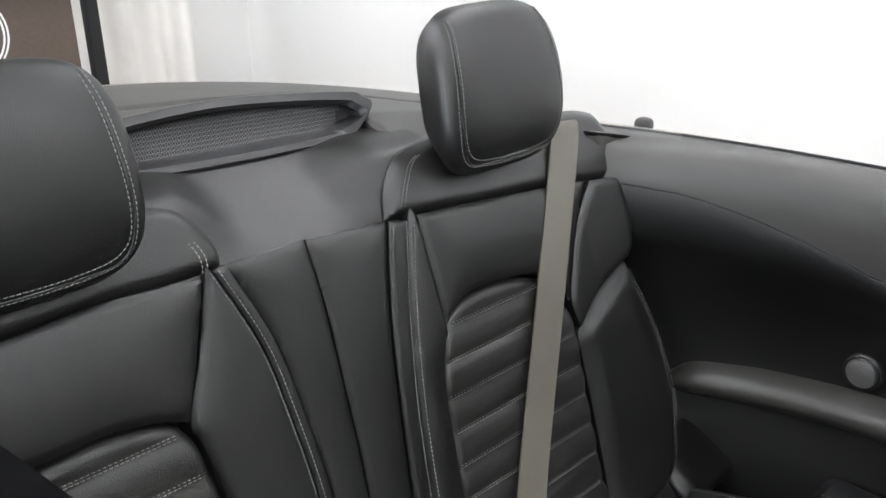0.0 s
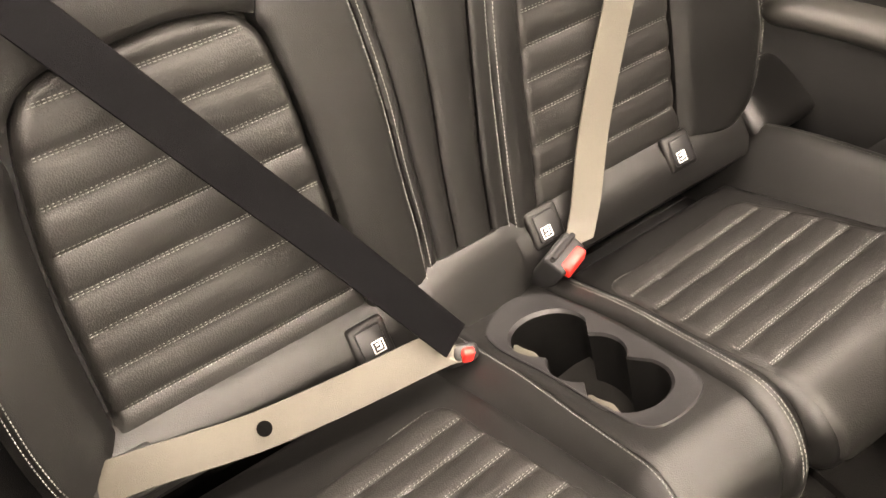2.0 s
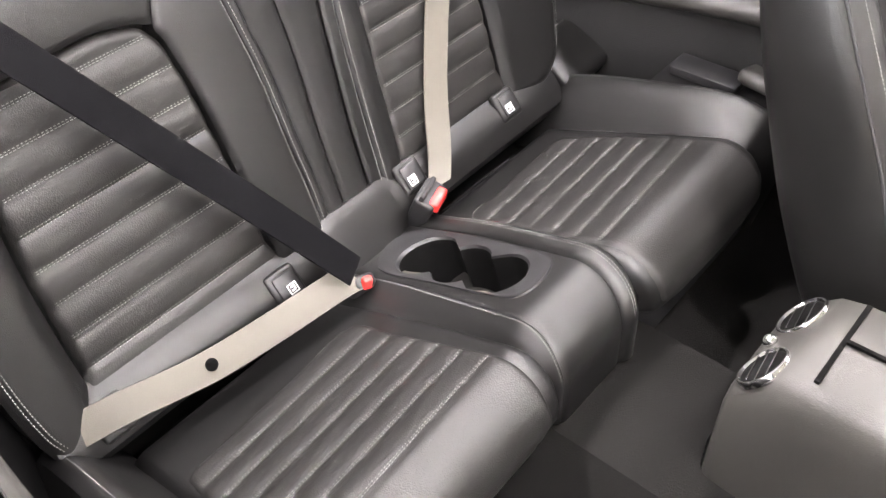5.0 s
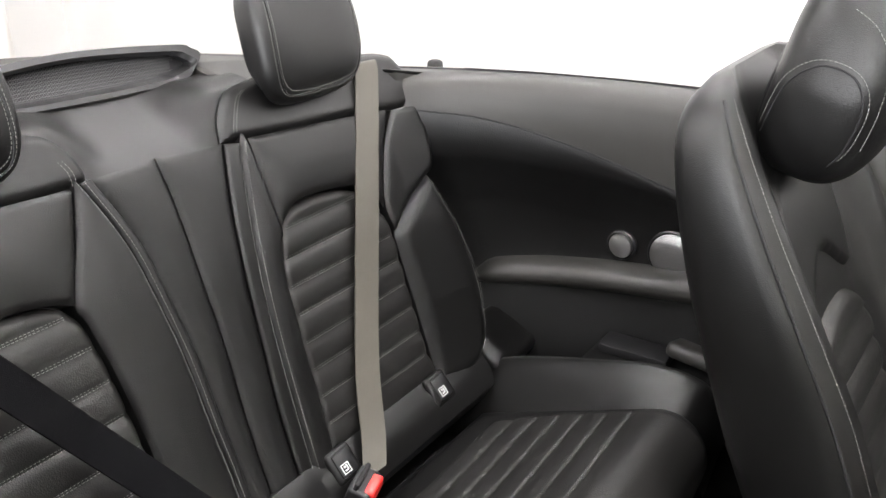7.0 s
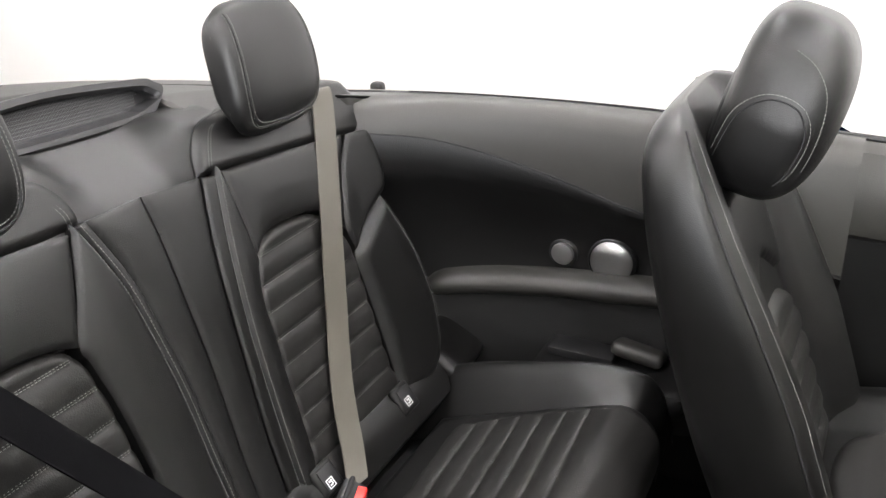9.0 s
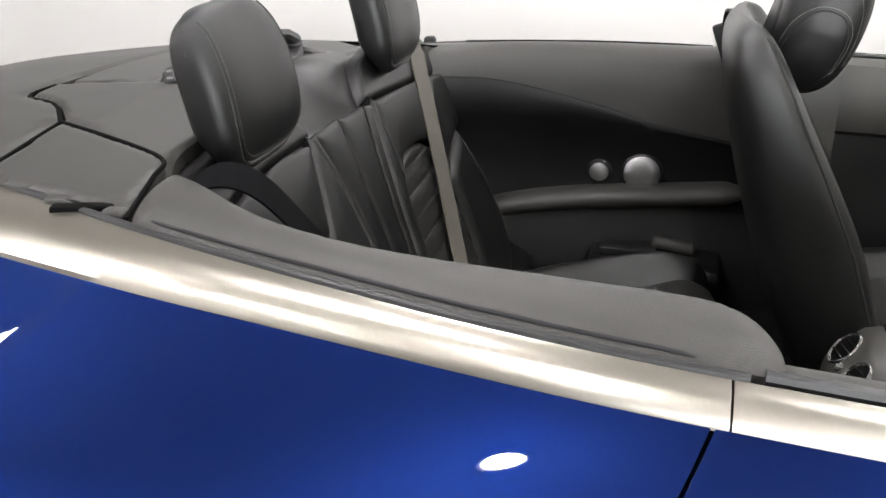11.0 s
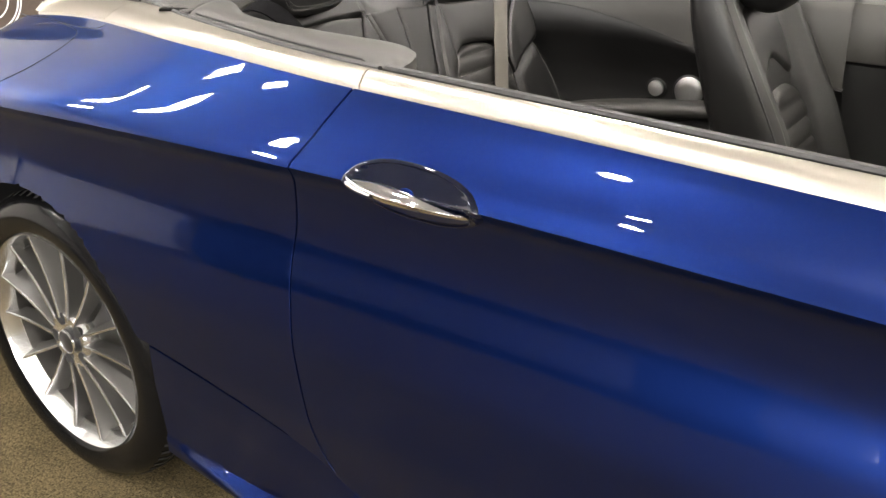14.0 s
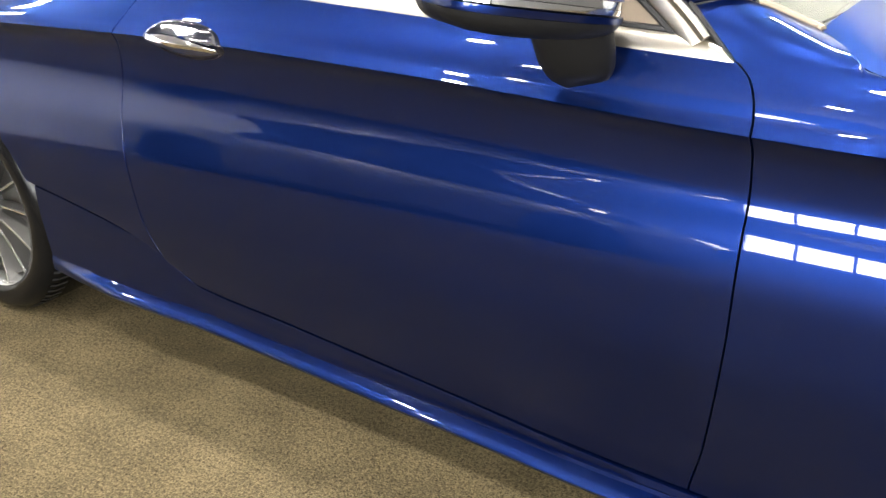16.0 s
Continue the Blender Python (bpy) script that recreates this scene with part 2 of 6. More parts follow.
def slab(name, P, thick, mat, parent, label="", toward=(0, 0, -1)):
    """A sheet of points with thickness."""
    P = np.asarray(P, float)
    nu, nv = P.shape[:2]
    t = np.asarray(toward, float) * thick
    Q = P + t
    verts = np.concatenate([P.reshape(-1, 3), Q.reshape(-1, 3)])
    N, faces = nu * nv, []
    for i in range(nu - 1):
        for j in range(nv - 1):
            a, b, c, d = i * nv + j, i * nv + j + 1, (i + 1) * nv + j + 1, (i + 1) * nv + j
            faces += [(a, b, c, d), (d + N, c + N, b + N, a + N)]
    rim = [j for j in range(nv)] + [i * nv + nv - 1 for i in range(1, nu)] + [(nu - 1) * nv + j for j in range(nv - 2, -1, -1)] + [i * nv for i in range(nu - 2, 0, -1)]
    for a, b in zip(rim, rim[1:] + rim[:1]):
        faces.append((b, a, a + N, b + N))
    return link_mesh(name, verts, faces, mat, parent, label)


def tube(name, pts, r, mat, parent, label="", n=8, closed=False):
    pts = np.asarray(pts, float)
    P = []
    for i in range(len(pts)):
        a = pts[(i - 1) % len(pts)] if closed or i else pts[i]
        b = pts[(i + 1) % len(pts)] if closed or i < len(pts) - 1 else pts[i]
        d = Vector(b - a).normalized()
        q = d.to_track_quat("Z", "Y")
        P.append([pts[i] + np.array(q @ Vector((math.cos(k * math.tau / n) * r, math.sin(k * math.tau / n) * r, 0))) for k in range(n)])
    return grid_mesh(name, P, mat, parent, label, closed_u=closed, closed_v=True, caps=not closed)


def box_bm(bm, m, sx, sy, sz, bevel=0.0, segs=2):
    r = bmesh.ops.create_cube(bm, size=1.0)
    vs = r["verts"]
    bmesh.ops.scale(bm, vec=(sx, sy, sz), verts=vs)
    if bevel:
        es = list({e for v in vs for e in v.link_edges})
        g = bmesh.ops.bevel(bm, geom=es, offset=bevel, segments=segs, affect="EDGES", profile=0.5)
        vs = list({v for f in g["faces"] for v in f.verts} | {v for v in vs if v.is_valid})
    bmesh.ops.transform(bm, matrix=m, verts=vs)


def box(name, size, m, mat, parent=None, label="", bevel=0.004, segs=2):
    bm = bmesh.new()
    box_bm(bm, m, *size, bevel, segs)
    return part(name, bm, mat, parent, label)


def turned(name, profile, m, mat, parent, label="", n=48, caps=True):
    """A turned solid: profile of (radius, height) round the local z."""
    P = [[(r * math.cos(k * math.tau / n), r * math.sin(k * math.tau / n), h) for k in range(n)] for r, h in profile]
    P = np.array(P)
    M = np.array(m)
    P = P @ M[:3, :3].T + M[:3, 3]
    return grid_mesh(name, P, mat, parent, label, closed_v=True, caps=caps)


def inside_distance(poly, pts):
    """Distance to the outline (positive inside) and the nearest outline point."""
    a, b = poly, np.roll(poly, -1, axis=0)
    ab = b - a
    rel = pts[:, None, :] - a[None]
    t = np.clip((rel * ab).sum(-1) / np.maximum((ab * ab).sum(-1), 1e-12), 0, 1)
    near = a[None] + t[..., None] * ab[None]
    d = np.linalg.norm(pts[:, None, :] - near, axis=-1)
    k = d.argmin(1)
    y, x = pts[:, 1:2], pts[:, 0:1]
    cond = (a[None, :, 1] > y) != (b[None, :, 1] > y)
    xi = a[None, :, 0] + (y - a[None, :, 1]) / np.where(np.abs(b[:, 1] - a[:, 1]) < 1e-12, 1e-12, b[:, 1] - a[:, 1])[None] * (b[:, 0] - a[:, 0])[None]
    ins = ((cond & (x < xi)).sum(1) % 2) == 1
    i = np.arange(len(pts))
    return np.where(ins, d[i, k], -d[i, k]), near[i, k]


def pad(name, outline, place, mat, parent, label="", thick=0.02, r=0.02, height=None, res=0.008, base=-0.012, n=8, smooth_outline=True, edge=0.0, flare=0.0):
    """An upholstered panel: rounded at its outline, on the surface place(u, v, w)."""
    poly = curve(outline, n, closed=True) if smooth_outline else np.asarray(outline, float)
    lo, hi = poly.min(0) - res, poly.max(0) + res
    nu, nv = [max(3, int(math.ceil((hi[k] - lo[k]) / res)) + 1) for k in (0, 1)]
    U, V = np.meshgrid(np.linspace(lo[0], hi[0], nu), np.linspace(lo[1], hi[1], nv), indexing="ij")
    pts = np.stack([U.ravel(), V.ravel()], -1)
    d, near = inside_distance(poly, pts)
    cell = []
    for i in range(nu - 1):
        for j in range(nv - 1):
            q = (i * nv + j, (i + 1) * nv + j, (i + 1) * nv + j + 1, i * nv + j + 1)
            if sum(d[k] > 0 for k in q) >= 1:
                cell.append(q)
    used = sorted({k for q in cell for k in q})
    idx = {k: n_ for n_, k in enumerate(used)}
    p = pts[used].copy()
    dd = d[used]
    out = dd < res * 0.3
    p[out] = near[used][out]
    dd = np.where(out, 0.0, dd)
    w = edge + thick * (1 - (1 - np.minimum(dd / r, 1)) ** 2.3)
    if height is not None:
        w = w + height(p[:, 0], p[:, 1], dd)
    verts = [place(u, v, h) for (u, v), h in zip(p, w)]
    faces = [tuple(idx[k] for k in q) for q in cell]
    # wall down from the outline
    k = len(verts)
    seg = np.linalg.norm(np.roll(poly, -1, axis=0) - poly, axis=1)
    wall = np.concatenate([a + (b - a) * np.linspace(0, 1, max(1, int(math.ceil(d_ / (res * 1.5)))), endpoint=False)[:, None] for a, b, d_ in zip(poly, np.roll(poly, -1, axis=0), seg) if d_ > 1e-6])
    top = np.full(len(wall), edge) if height is None else edge + height(wall[:, 0], wall[:, 1], np.zeros(len(wall)))
    m = len(wall)
    away = wall - poly.mean(0)
    foot = wall + flare * away / (np.linalg.norm(away, axis=1)[:, None] + 1e-9)
    for (u, v), (fu, fv), h in zip(wall, foot, top):
        verts += [place(u, v, h), place(fu, fv, base)]
    faces += [(k + 2 * a, k + 2 * ((a + 1) % m), k + 2 * ((a + 1) % m) + 1, k + 2 * a + 1) for a in range(m)]
    return link_mesh(name, verts, faces, mat, parent, label)


def stitches(name, lines, place, parent, w=0.0, length=0.0038, gap=0.0017, width=0.0009, mat=None):
    """Rows of short thread stitches along lines of (u, v[, w]) on the surface place(u, v, w)."""
    verts, faces = [], []
    for line in lines:
        pts = np.array([place(q[0], q[1], q[2] if len(q) > 2 else w) for q in line], float)
        seg = np.linalg.norm(np.diff(pts, axis=0), axis=1)
        s = np.concatenate([[0], np.cumsum(seg)])
        at = np.arange(0, s[-1] - length, length + gap)
        P0 = np.stack([np.interp(at, s, pts[:, k]) for k in range(3)], -1)
        P1 = np.stack([np.interp(at + length, s, pts[:, k]) for k in range(3)], -1)
        up = np.array(place(line[0][0], line[0][1], 0.01)) - np.array(place(line[0][0], line[0][1], 0.0))
        up = up / np.linalg.norm(up)
        for a, b in zip(P0, P1):
            d = b - a
            side = np.cross(d, up)
            side = side / (np.linalg.norm(side) + 1e-9) * width * 0.5
            m = (a + b) / 2 + up * width * 1.1
            k = len(verts)
            verts += [a - side, a + side, m + side, m - side, b - side, b + side]
            faces += [(k, k + 1, k + 2, k + 3), (k + 3, k + 2, k + 5, k + 4)]
    return tagged(link_mesh(name, verts, faces, mat or THREAD, parent, "", smooth=False), kind="stuff")


def strap(name, path, side, width, mat, parent, label="", thick=0.0025):
    """Webbing along a path; side: its width direction at the start and the end."""
    path = np.asarray(path, float)
    s0, s1 = np.array(side[0], float), np.array(side[1], float)
    P = []
    n = len(path)
    for i, p in enumerate(path):
        t = i / (n - 1)
        s = s0 * (1 - t) + s1 * t
        s = s / np.linalg.norm(s)
        d = path[min(i + 1, n - 1)] - path[max(i - 1, 0)]
        up = np.cross(d, s)
        up = up / np.linalg.norm(up)
        P.append([p + s * a * width / 2 + up * b * thick / 2 for a, b in ((-1, -1), (-0.97, 1), (0, 1.25), (0.97, 1), (1, -1), (0, -1))])
    return grid_mesh(name, P, mat, parent, label, closed_v=True, caps=True)


def blob(name, m, size, mat, parent, label="", p=3.2, n=14, warp=None):
    """A rounded cushion: a cube grid pulled onto |x/a|^p + |y/b|^p + |z/c|^p = 1."""
    M = Matrix(m)
    verts, faces = [], []
    for axis in range(3):
        for sign in (-1, 1):
            base = len(verts)
            for i in range(n + 1):
                for j in range(n + 1):
                    q = [0.0, 0.0, 0.0]
                    q[axis], q[(axis + 1) % 3], q[(axis + 2) % 3] = sign, math.tan((2 * i / n - 1) * math.pi / 4), math.tan((2 * j / n - 1) * math.pi / 4)
                    r = sum(abs(c) ** p for c in q) ** (1 / p)
                    q = [c / r * a for c, a in zip(q, size)]
                    verts.append(M @ Vector(warp(*q) if warp else q))
            for i in range(n):
                for j in range(n):
                    a = base + i * (n + 1) + j
                    f = (a, a + 1, a + n + 2, a + n + 1)
                    faces.append(f if sign < 0 else f[::-1])
    ob = link_mesh(name, verts, faces, mat, parent, label)
    bm = bmesh.new()
    bm.from_mesh(ob.data)
    bmesh.ops.remove_doubles(bm, verts=bm.verts, dist=1e-6)
    bmesh.ops.recalc_face_normals(bm, faces=bm.faces)
    bm.to_mesh(ob.data)
    bm.free()
    ob.data.shade_smooth()
    return ob


def loop(*sides, n=6):
    """A closed outline of smooth sides that meet at corners."""
    return np.concatenate([curve(side, n)[:-1] for side in sides])


# ---- the showroom ----
X0, X1, Y0, Y1, H = -3.75, 9.0, -8.0, 2.4, 3.3


def flat(name, size, at, mat, label, category, kind="structure"):
    ob = box(name, size, pose(*at), mat, None, label, bevel=0.0)
    return tagged(ob, label, category, kind=kind)


flat("floor", (X1 - X0 + 0.4, Y1 - Y0 + 0.4, 0.1), ((X0 + X1) / 2, (Y0 + Y1) / 2, -0.05), CARPET, "flecked brown and beige showroom carpet", "floor")
flat("ceiling", (X1 - X0 + 0.4, Y1 - Y0 + 0.4, 0.1), ((X0 + X1) / 2, (Y0 + Y1) / 2, H + 0.05), CEILPAINT, "plain pale grey showroom ceiling", "ceiling")
flat("wall_west", (0.2, Y1 - Y0, H), (X0 - 0.1, (Y0 + Y1) / 2, H / 2), WALLPAINT, "plain white painted showroom wall", "wall")
flat("wall_east", (0.2, Y1 - Y0, H), (X1 + 0.1, (Y0 + Y1) / 2, H / 2), GREYWALL, "plain dark grey painted showroom wall", "wall")
flat("wall_north", (X1 - X0 + 0.4, 0.2, H), ((X0 + X1) / 2, Y1 + 0.1, H / 2), WALLPAINT, "plain white painted showroom wall behind the car", "wall")


def window_wall():
    """The long wall behind the camera, with a band of paned windows."""
    bays = [(0.4, 2.6), (3.4, 5.6), (6.2, 8.4)]
    z0, z1 = 0.9, 2.6
    bm = bmesh.new()
    edges = [X0 - 0.2] + [e for b in bays for e in b] + [X1 + 0.2]
    for a, b in zip(edges[::2], edges[1::2]):
        box_bm(bm, pose((a + b) / 2, Y0 - 0.1, H / 2), b - a, 0.2, H)
    for a, b in bays:
        box_bm(bm, pose((a + b) / 2, Y0 - 0.1, z0 / 2), b - a, 0.2, z0)
        box_bm(bm, pose((a + b) / 2, Y0 - 0.1, (z1 + H) / 2), b - a, 0.2, H - z1)
    tagged(part("wall_south", bm, SOUTHWALL, None, smooth=False), "grey showroom wall with a row of paned windows", "wall", kind="structure")
    for k, (a, b) in enumerate(bays):
        w = thing("window_%d" % (k + 1), "white-framed showroom window with small panes, daylight outside", "window", "structure")
        bm = bmesh.new()
        for x in (a + 0.03, b - 0.03):
            box_bm(bm, pose(x, Y0 - 0.1, (z0 + z1) / 2), 0.06, 0.1, z1 - z0 - 0.002)
        for z in (z0 + 0.03, z1 - 0.03):
            box_bm(bm, pose((a + b) / 2, Y0 - 0.1, z), b - a - 0.122, 0.1, 0.056)
        part("window_frame", bm, WHITE, w, smooth=False)
        nx, nz = 4, 3
        for i in range(1, nx):
            box("glazing_bar", (0.03, 0.05, z1 - z0 - 0.12), pose(a + (b - a) * i / nx, Y0 - 0.1, (z0 + z1) / 2), WHITE, w, bevel=0)
        for j in range(1, nz):
            box("glazing_bar", (b - a - 0.12, 0.04, 0.03), pose((a + b) / 2, Y0 - 0.1, z0 + (z1 - z0) * j / nz), WHITE, w, bevel=0)


window_wall()
for x in (1.5, 4.5, 7.3):
    d = bpy.data.lights.new("window_daylight", "AREA")
    d.shape, d.size, d.size_y, d.energy, d.color = "RECTANGLE", 2.15, 1.65, 480.0, (0.9, 0.95, 1.0)
    tagged(new("window_daylight", d), "daylight coming in at the showroom window", "daylight", kind="structure").matrix_basis = pose(x, Y0 - 0.22, 1.75, 90, 0, 0)


def round_light(x, y, r=0.078):
    e = thing("ceiling_light", "lit round white downlight on the showroom ceiling", "ceiling light", group="showroom ceiling lights")
    e.matrix_basis = pose(x, y, H)
    turned("frame", [(r + 0.002, -0.012), (r + 0.004, -0.045), (r + 0.016, -0.05), (r + 0.022, -0.04), (r + 0.022, 0.0)], pose(0, 0, 0), WHITE, e, n=32, caps=False)
    turned("diffuser", [(r, -0.012), (r, -0.038), (r * 0.96, -0.042), (0.001, -0.043)], pose(0, 0, 0), TUBE, e, n=32, caps=False)
    return e


def panel_light(x, y, lx, ly):
    e = thing("panel_light", "lit white square panel light on the showroom ceiling", "ceiling light", group="showroom panel lights")
    e.matrix_basis = pose(x, y, H)
    bm = bmesh.new()
    for s in (-1, 1):
        box_bm(bm, pose(s * (lx / 2 + 0.01), 0, -0.03), 0.02, ly + 0.04, 0.06)
        box_bm(bm, pose(0, s * (ly / 2 + 0.01), -0.03), lx, 0.02, 0.06)
    part("frame", bm, WHITE, e, smooth=False)
    bm = bmesh.new()
    box_bm(bm, pose(0, 0, -0.025), lx - 0.004, ly - 0.004, 0.03)
    part("diffuser", bm, PANEL, e, smooth=False)
    return e


first = round_light(-0.4, -4.4)
# The two lights at ix 0 are unseen, added to brighten the rear.
for ix in range(5):
    for iy in range(4 if ix else 2):
        if ix != 1 or iy:
            copy_thing(first, pose(-2.6 + 2.2 * ix + 0.4 * (iy % 2), -4.4 + 1.95 * iy, H))

panel = panel_light(-2.25, -0.55, 0.24, 0.12)
for ix in range(3):
    for iy in range(2):
        if ix or iy:
            copy_thing(panel, pose(-2.25 - 0.55 * ix, -0.55 - 0.46 * iy, H))

# ---- the car: x forward from the rear axle, y to its left ----
car = thing("convertible_car", "metallic blue two-door convertible with its roof folded and black leather inside", "car")

XK = [-1.0, -0.6, -0.3, 0.0, 0.4, 0.83, 1.5, 2.1, 2.6, 3.2]
BELT_Y = [-0.50, -0.555, -0.60, -0.650, -0.740, -0.805, -0.838, -0.857, -0.83, -0.70]
BELT_Z = [0.72, 0.885, 0.957, 0.972, 0.969, 0.958, 0.927, 0.893, 0.868, 0.80]
CREASE_Y = [-0.80, -0.868, -0.893, -0.905, -0.899, -0.896, -0.900, -0.905, -0.900, -0.82]
CREASE_Z = [0.66, 0.81, 0.848, 0.855, 0.857, 0.857, 0.838, 0.804, 0.785, 0.74]


def side_y(x, z):
    """The right flank: y at the length x and the height z (negative side)."""
    yb, zb, yc, zc = (float(spline(XK, k, x)) for k in (BELT_Y, BELT_Z, CREASE_Y, CREASE_Z))
    zs = [0.0, 0.18, 0.27, 0.36, 0.46, 0.56, 0.645, zc - 0.095, zc - 0.022, zc, zc + 0.014, zc + 0.45 * (zb - zc), zb, zb + 0.04]
    ys = [yc + 0.06, yc + 0.030, yc + 0.016, yc + 0.002, yc - 0.008, yc - 0.009, yc + 0.003, yc + 0.024, yc + 0.016, yc, yc + 0.012,
          yc + 0.40 * (yb - yc), yb, yb + 0.06]
    return float(spline(zs, ys, z))


DOOR_REAR = ([0.20, 0.285, 0.303, 0.347, 0.432, 0.566, 0.684, 0.77, 0.862, 0.90, 0.96, 1.0], [0.98, 0.90, 0.85, 0.80, 0.767, 0.750, 0.743, 0.755, 0.775, 0.797, 0.829, 0.85])
DOOR_FRONT = ([0.10, 0.16, 0.271, 0.527, 0.628, 0.756, 0.836, 0.873, 0.894, 0.96], [2.045, 2.05, 2.074, 2.103, 2.106, 2.107, 2.103, 2.090, 2.066, 2.0])
DOOR_LOW = ([0.30, 0.336, 0.668, 0.76, 0.83, 0.90, 1.148, 1.58, 1.82, 2.05, 2.4], [0.468, 0.463, 0.398, 0.37, 0.325, 0.287, 0.259, 0.210, 0.182, 0.165, 0.15])
SKIRT = ([0.30, 0.47, 0.79, 1.31, 1.72, 1.9, 2.4], [0.26, 0.245, 0.222, 0.180, 0.148, 0.136, 0.12])
ARCH_R = 0.362


def flank(name, x_left, x_right, z_top, z_low, nx, n_up, n_low, mirror=1, arches=(), label="", gap=0.0021):
    """A body panel of the flank between two edges in x (functions of z), with flanges turned in at its edges."""
    P = np.zeros((nx + 1, n_up + n_low + 1, 3))
    for i in range(nx + 1):
        u = i / nx
        for j in range(n_up + n_low + 1):
            x = 0.5 * (x_left(0.6) + x_right(0.6))
            for _ in range(4):
                zt, zl = z_top(x), z_low(x)
                zc = min(max(float(spline(XK, CREASE_Z, x)), zl + 0.001), zt - 0.001)
                z = zt + (zc - zt) * (j / n_up) if j <= n_up else zc + (zl - zc) * ((j - n_up) / n_low)
                x = (x_left(z) + gap) * (1 - u) + (x_right(z) - gap) * u
            P[i, j] = (x, side_y(x, z), z)
    nu, nv = P.shape[:2]
    pts = P.reshape(-1, 3)
    keep = np.ones(len(pts), bool)
    for cx, cz, rr in arches:
        rad = np.hypot(pts[:, 0] - cx, pts[:, 2] - cz)
        keep &= rad > rr
    faces = []
    for i in range(nu - 1):
        for j in range(nv - 1):
            q = (i * nv + j, i * nv + j + 1, (i + 1) * nv + j + 1, (i + 1) * nv + j)
            if sum(keep[k] for k in q) >= 2:
                faces.append(q)
    for cx, cz, rr in arches:
        for k in {k for f in faces for k in f}:
            rad = math.hypot(pts[k, 0] - cx, pts[k, 2] - cz)
            if rad < rr:
                pts[k, 0], pts[k, 2] = cx + (pts[k, 0] - cx) * rr / rad, cz + (pts[k, 2] - cz) * rr / rad
                pts[k, 1] = side_y(pts[k, 0], pts[k, 2])
    used = sorted({k for f in faces for k in f})
    idx = {k: n for n, k in enumerate(used)}
    verts = [pts[k].copy() for k in used]
    faces = [tuple(idx[k] for k in f) for f in faces]
    sides = {(a, b): f for f in faces for a, b in zip(f, f[1:] + f[:1])}
    rim = [(a, b) for a, b in sides if (b, a) not in sides]
    out, inward = {}, {}
    for a, b in rim:
        p = [verts[k] for k in sides[a, b]]
        nrm = np.cross(p[2] - p[0], p[3] - p[1])
        nrm = nrm / (np.linalg.norm(nrm) + 1e-12)
        d = np.cross(verts[b] - verts[a], nrm)
        for k in (a, b):
            out[k] = out.get(k, 0) + d / (np.linalg.norm(d) + 1e-12)
            inward[k] = -nrm if nrm[1] < 0 else nrm
    ring = {}
    for k in out:
        o = out[k] / (np.linalg.norm(out[k]) + 1e-12)
        ring[k] = len(verts)
        verts += [verts[k].copy(), verts[k] + o * 0.0004 + inward[k] * 0.00015, verts[k] + o * 0.0006 + inward[k] * 0.0007, verts[k] + np.array((0, 0.022, -0.004))]
    for a, b in rim:
        for j in range(3):
            q, r = ring[a] + j, ring[b] + j
            faces.append((r, q, q + 1, r + 1))
    if mirror < 0:
        verts = [(v[0], -v[1], v[2] - 0.085 * min(1, max(0, (v[2] - 0.2) / 0.7))) for v in verts]
    ob = link_mesh(name, verts, faces, BLUE, car, label)
    ob.data.set_sharp_from_angle(angle=radians(50))
    return ob


def belt_z(x):
    return float(spline(XK, BELT_Z, x)) - 0.002


def door_rear(z):
    return float(spline(*DOOR_REAR, z))


def door_front(z):
    return float(spline(*DOOR_FRONT, z))


def low_line(x):
    return float(spline(*DOOR_LOW, x))


def skirt_line(x):
    return float(spline(*SKIRT, x))


